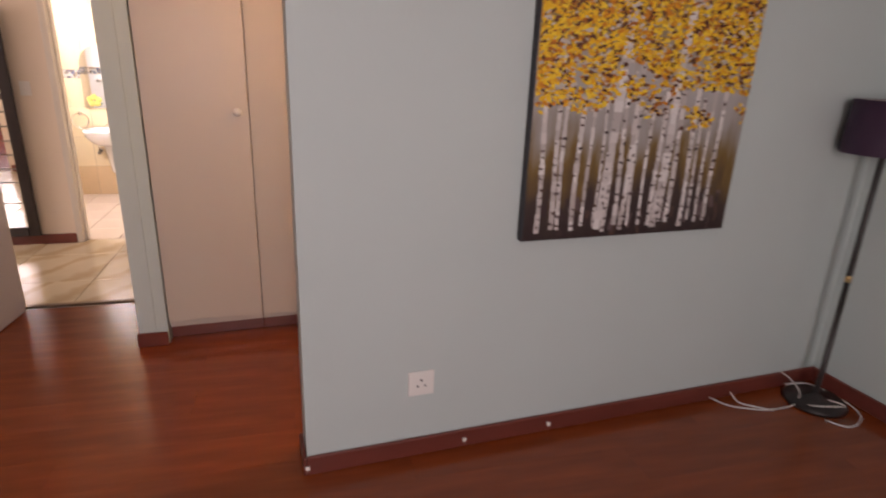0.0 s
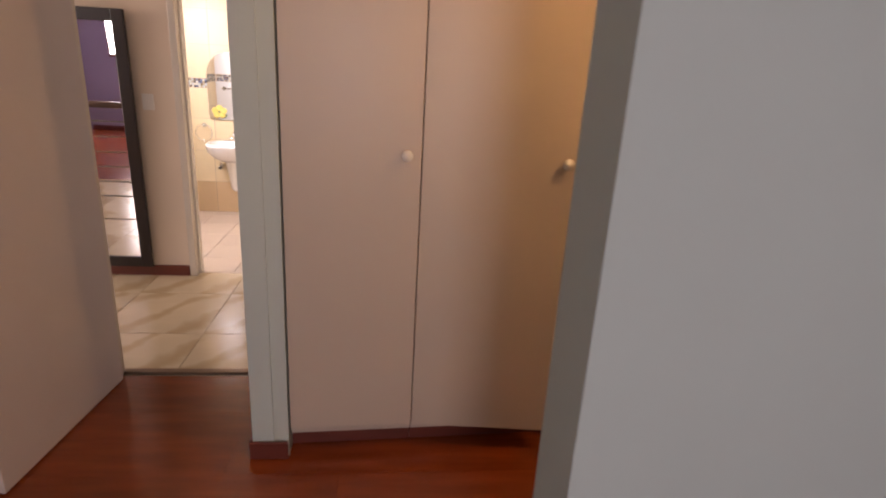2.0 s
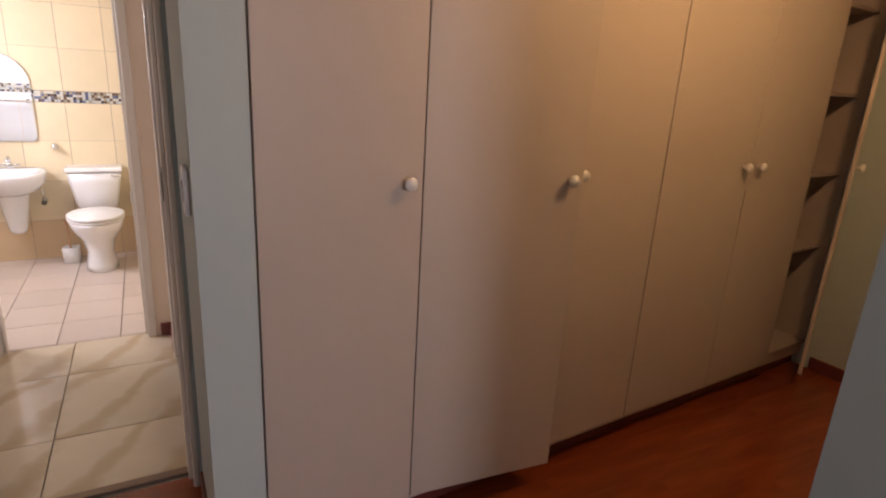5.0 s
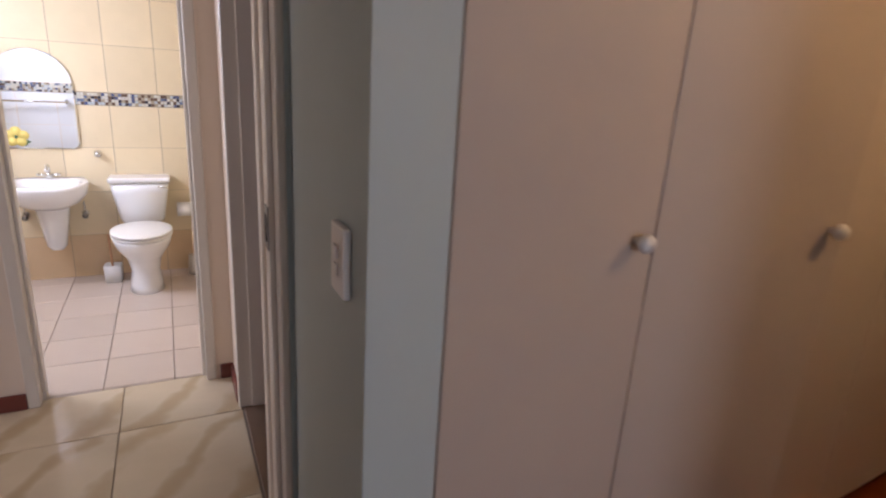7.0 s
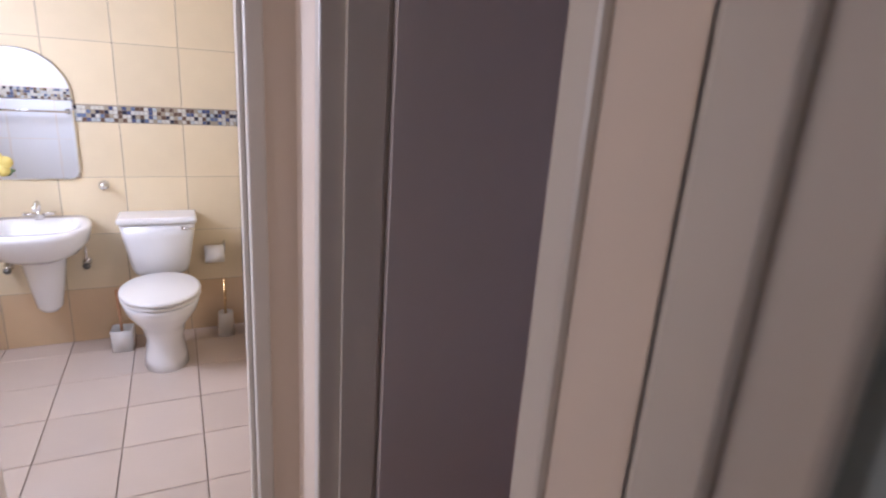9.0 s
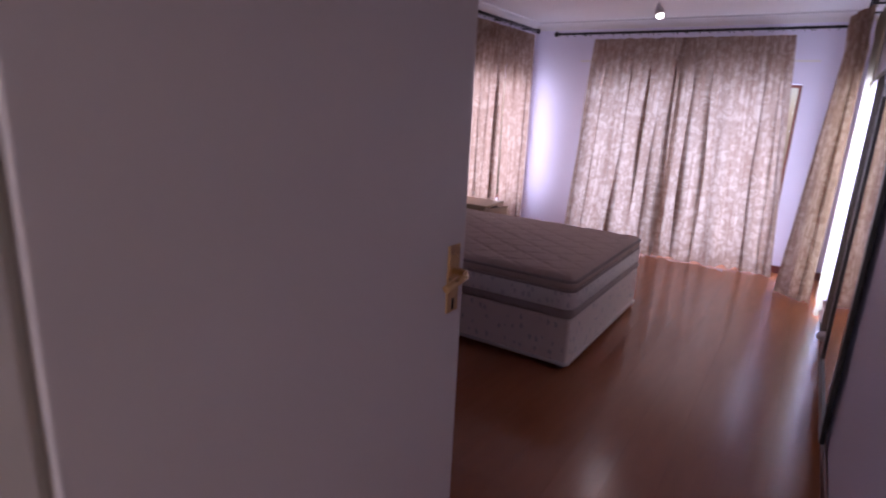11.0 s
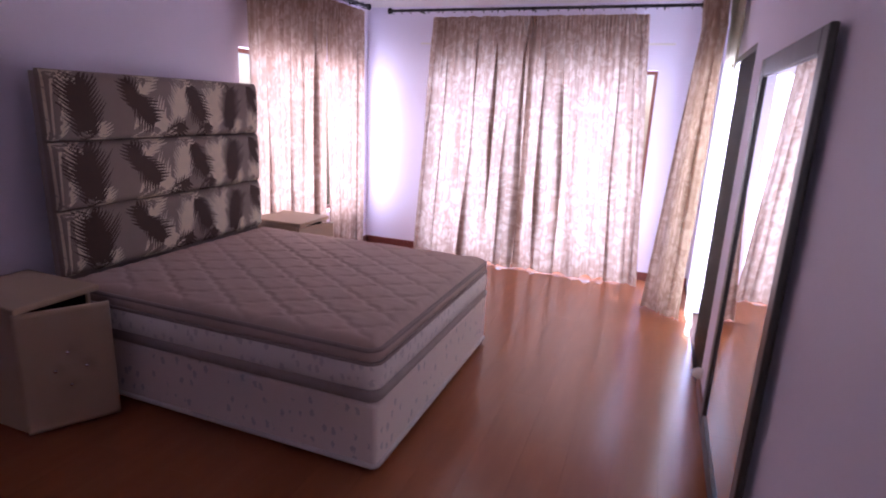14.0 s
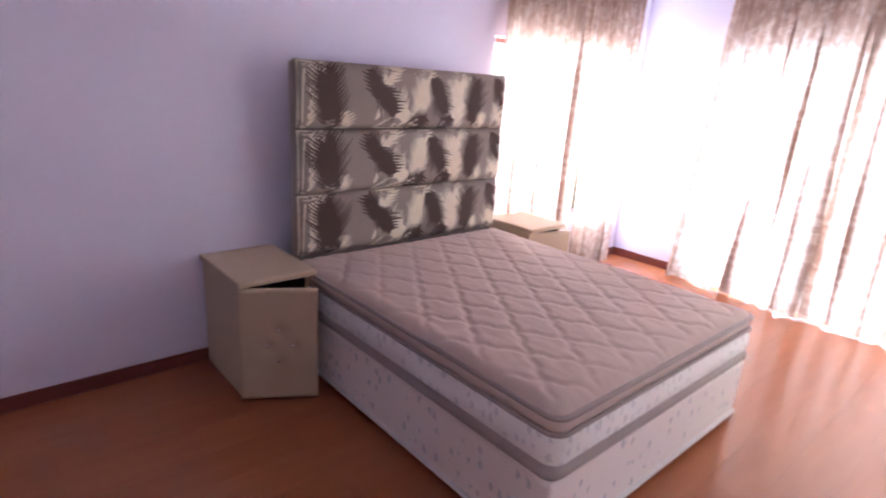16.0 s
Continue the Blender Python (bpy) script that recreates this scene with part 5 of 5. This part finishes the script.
def boards(parent, x0, y0, x1, y1, seed, mat):
    r = random.Random(seed)
    wide, long_ = 0.193, 1.26
    y = y0
    while y < y1 - 0.01:
        d = min(wide, y1 - y)
        x = x0 - r.choice((0, 0.42, 0.84))
        while x < x1 - 0.01:
            a, b = max(x, x0), min(x + long_, x1)
            if b - a > 0.02:
                piece("floor_board", b - a - 0.0004, d - 0.0004, 0.012, mat, parent, pose(a, y, 0), 0.0)
            x += long_
        y += wide


def tiles(parent, name, x0, y0, x1, y1, w, d, ox, oy, mat, gap=0.004):
    i0, j0 = math.floor((x0 - ox) / w), math.floor((y0 - oy) / d)
    for i in range(i0, math.ceil((x1 - ox) / w)):
        for j in range(j0, math.ceil((y1 - oy) / d)):
            a0, a1 = max(x0, ox + i * w + gap / 2), min(x1, ox + (i + 1) * w - gap / 2)
            b0, b1 = max(y0, oy + j * d + gap / 2), min(y1, oy + (j + 1) * d - gap / 2)
            if a1 - a0 > 0.01 and b1 - b0 > 0.01:
                piece(name, a1 - a0, b1 - b0, 0.006, mat, parent, pose(a0, b0, 0), 0.001)


boards(floor_a, -0.16, -1.55, 4.25, 3.96, 1, WOOD_FLOOR)
boards(floor_b, 0.85, 4.09, 7.23, 7.39, 2, WOOD_FLOOR_B)
tiles(floor_hall, "floor_tile", -3.1, 4.012, 0.735, 5.345, 0.566, 0.566, 0.258, 4.403, HALL_TILE)
tiles(floor_landing, "floor_tile", -3.1, 2.55, -0.305, 3.96, 0.566, 0.566, 0.258, 4.403, HALL_TILE)
tiles(floor_bath, "floor_tile", -0.85, 5.35, 0.75, 7.055, 0.300, 0.308, 0.170, 5.362, BATH_FLOOR)

MOSAIC = bpy.data.materials.new("blue_brown_mosaic")
MOSAIC.use_nodes = True
n, l = MOSAIC.node_tree.nodes, MOSAIC.node_tree.links
info = n.new("ShaderNodeNewGeometry")
rp = n.new("ShaderNodeValToRGB")
rp.color_ramp.interpolation = "CONSTANT"
MCOL = ((0.10, 0.12, 0.22), (0.62, 0.60, 0.52), (0.16, 0.10, 0.07), (0.50, 0.54, 0.55), (0.68, 0.65, 0.58), (0.05, 0.05, 0.07), (0.42, 0.35, 0.25), (0.16, 0.20, 0.30), (0.66, 0.62, 0.52))
while len(rp.color_ramp.elements) < len(MCOL):
    rp.color_ramp.elements.new(0.5)
for i, c in enumerate(MCOL):
    rp.color_ramp.elements[i].position = i / len(MCOL)
    rp.color_ramp.elements[i].color = (*c, 1)
l.new(info.outputs["Random Per Island"], rp.inputs[0])
l.new(rp.outputs[0], n["Principled BSDF"].inputs["Base Color"])
n["Principled BSDF"].inputs["Roughness"].default_value = 0.15


def tiled_wall(parent, origin, turn, width, shift_low, shift_high, skip=None, mat=BATH_WALL):
    """Rows of 0.3 m wall tiles with a mosaic strip; origin is the lower left corner seen from the room."""
    rows = [(0.0, 0.30, shift_low), (0.30, 0.60, shift_low), (0.60, 0.90, shift_high), (0.90, 1.178, shift_high), (1.262, 1.56, shift_high), (1.56, 1.86, shift_high), (1.86, 2.16, shift_high), (2.16, 2.46, shift_high)]
    for z0, z1, sh in rows:
        a = sh - 0.292 * 12
        while a < width:
            p0, p1 = max(0, a + 0.002), min(width, a + 0.292 - 0.002)
            if p1 - p0 > 0.01 and not (skip and skip[0] - 0.02 < (p0 + p1) / 2 < skip[1] + 0.02 and z1 > skip[2] and z0 < skip[3]):
                m = turn @ pose(p0, 0, z0 + 0.0012, 90, 0, 0)
                row_mat = BATH_WALL_LOW if z0 == 0.0 and mat is BATH_WALL else mat
                piece("wall_tile", p1 - p0, z1 - z0 - 0.0024, 0.006, row_mat, parent, Matrix.Translation(origin) @ m, 0.0008)
            a += 0.292
    bm = bmesh.new()
    k = int(width / 0.0195)
    for i in range(k):
        for j in range(4):
            one_x, one_z = i * 0.0195 + 0.001, 1.181 + j * 0.0195
            vs = [bm.verts.new((x, y, z)) for x, y, z in ((one_x, -0.007, one_z), (one_x + 0.0175, -0.007, one_z), (one_x + 0.0175, -0.007, one_z + 0.0175), (one_x, -0.007, one_z + 0.0175))]
            bk = [bm.verts.new((v.co.x, -0.001, v.co.z)) for v in vs]
            bm.faces.new(vs)
            for q in range(4):
                bm.faces.new((vs[q], bk[q], bk[(q + 1) % 4], vs[(q + 1) % 4]))
    tagged(part("mosaic_strip", bm, MOSAIC, parent, "small blue and brown glass mosaic tiles", Matrix.Translation(origin) @ turn), kind="stuff")


wb = bpy.data.objects["wall_bath_back"]
tiled_wall(wb, Vector((-0.85, 7.054, 0)), pose(0, 0, 0), 1.6, 0.722, 1.035)
tiled_wall(bpy.data.objects["wall_bath_west"], Vector((-0.849, 5.40, 0)), pose(0, 0, 0, 0, 0, 90), 1.64, 0.2, 0.1, (0.3, 1.1, 1.35, 2.15))
# wall facing the bathroom mirror, its daylight painted into the pale tile
tiled_wall(bpy.data.objects["wall_hall_north"], Vector((-0.14, 5.401, 0)), pose(0, 0, 0, 0, 0, 180), 0.70, 0.1, 0.2, None, DAYLIT_TILE)
tiled_wall(bpy.data.objects["wall_bath_east"], Vector((0.749, 7.04, 0)), pose(0, 0, 0, 0, 0, -90), 1.64, 0.2, 0.1)
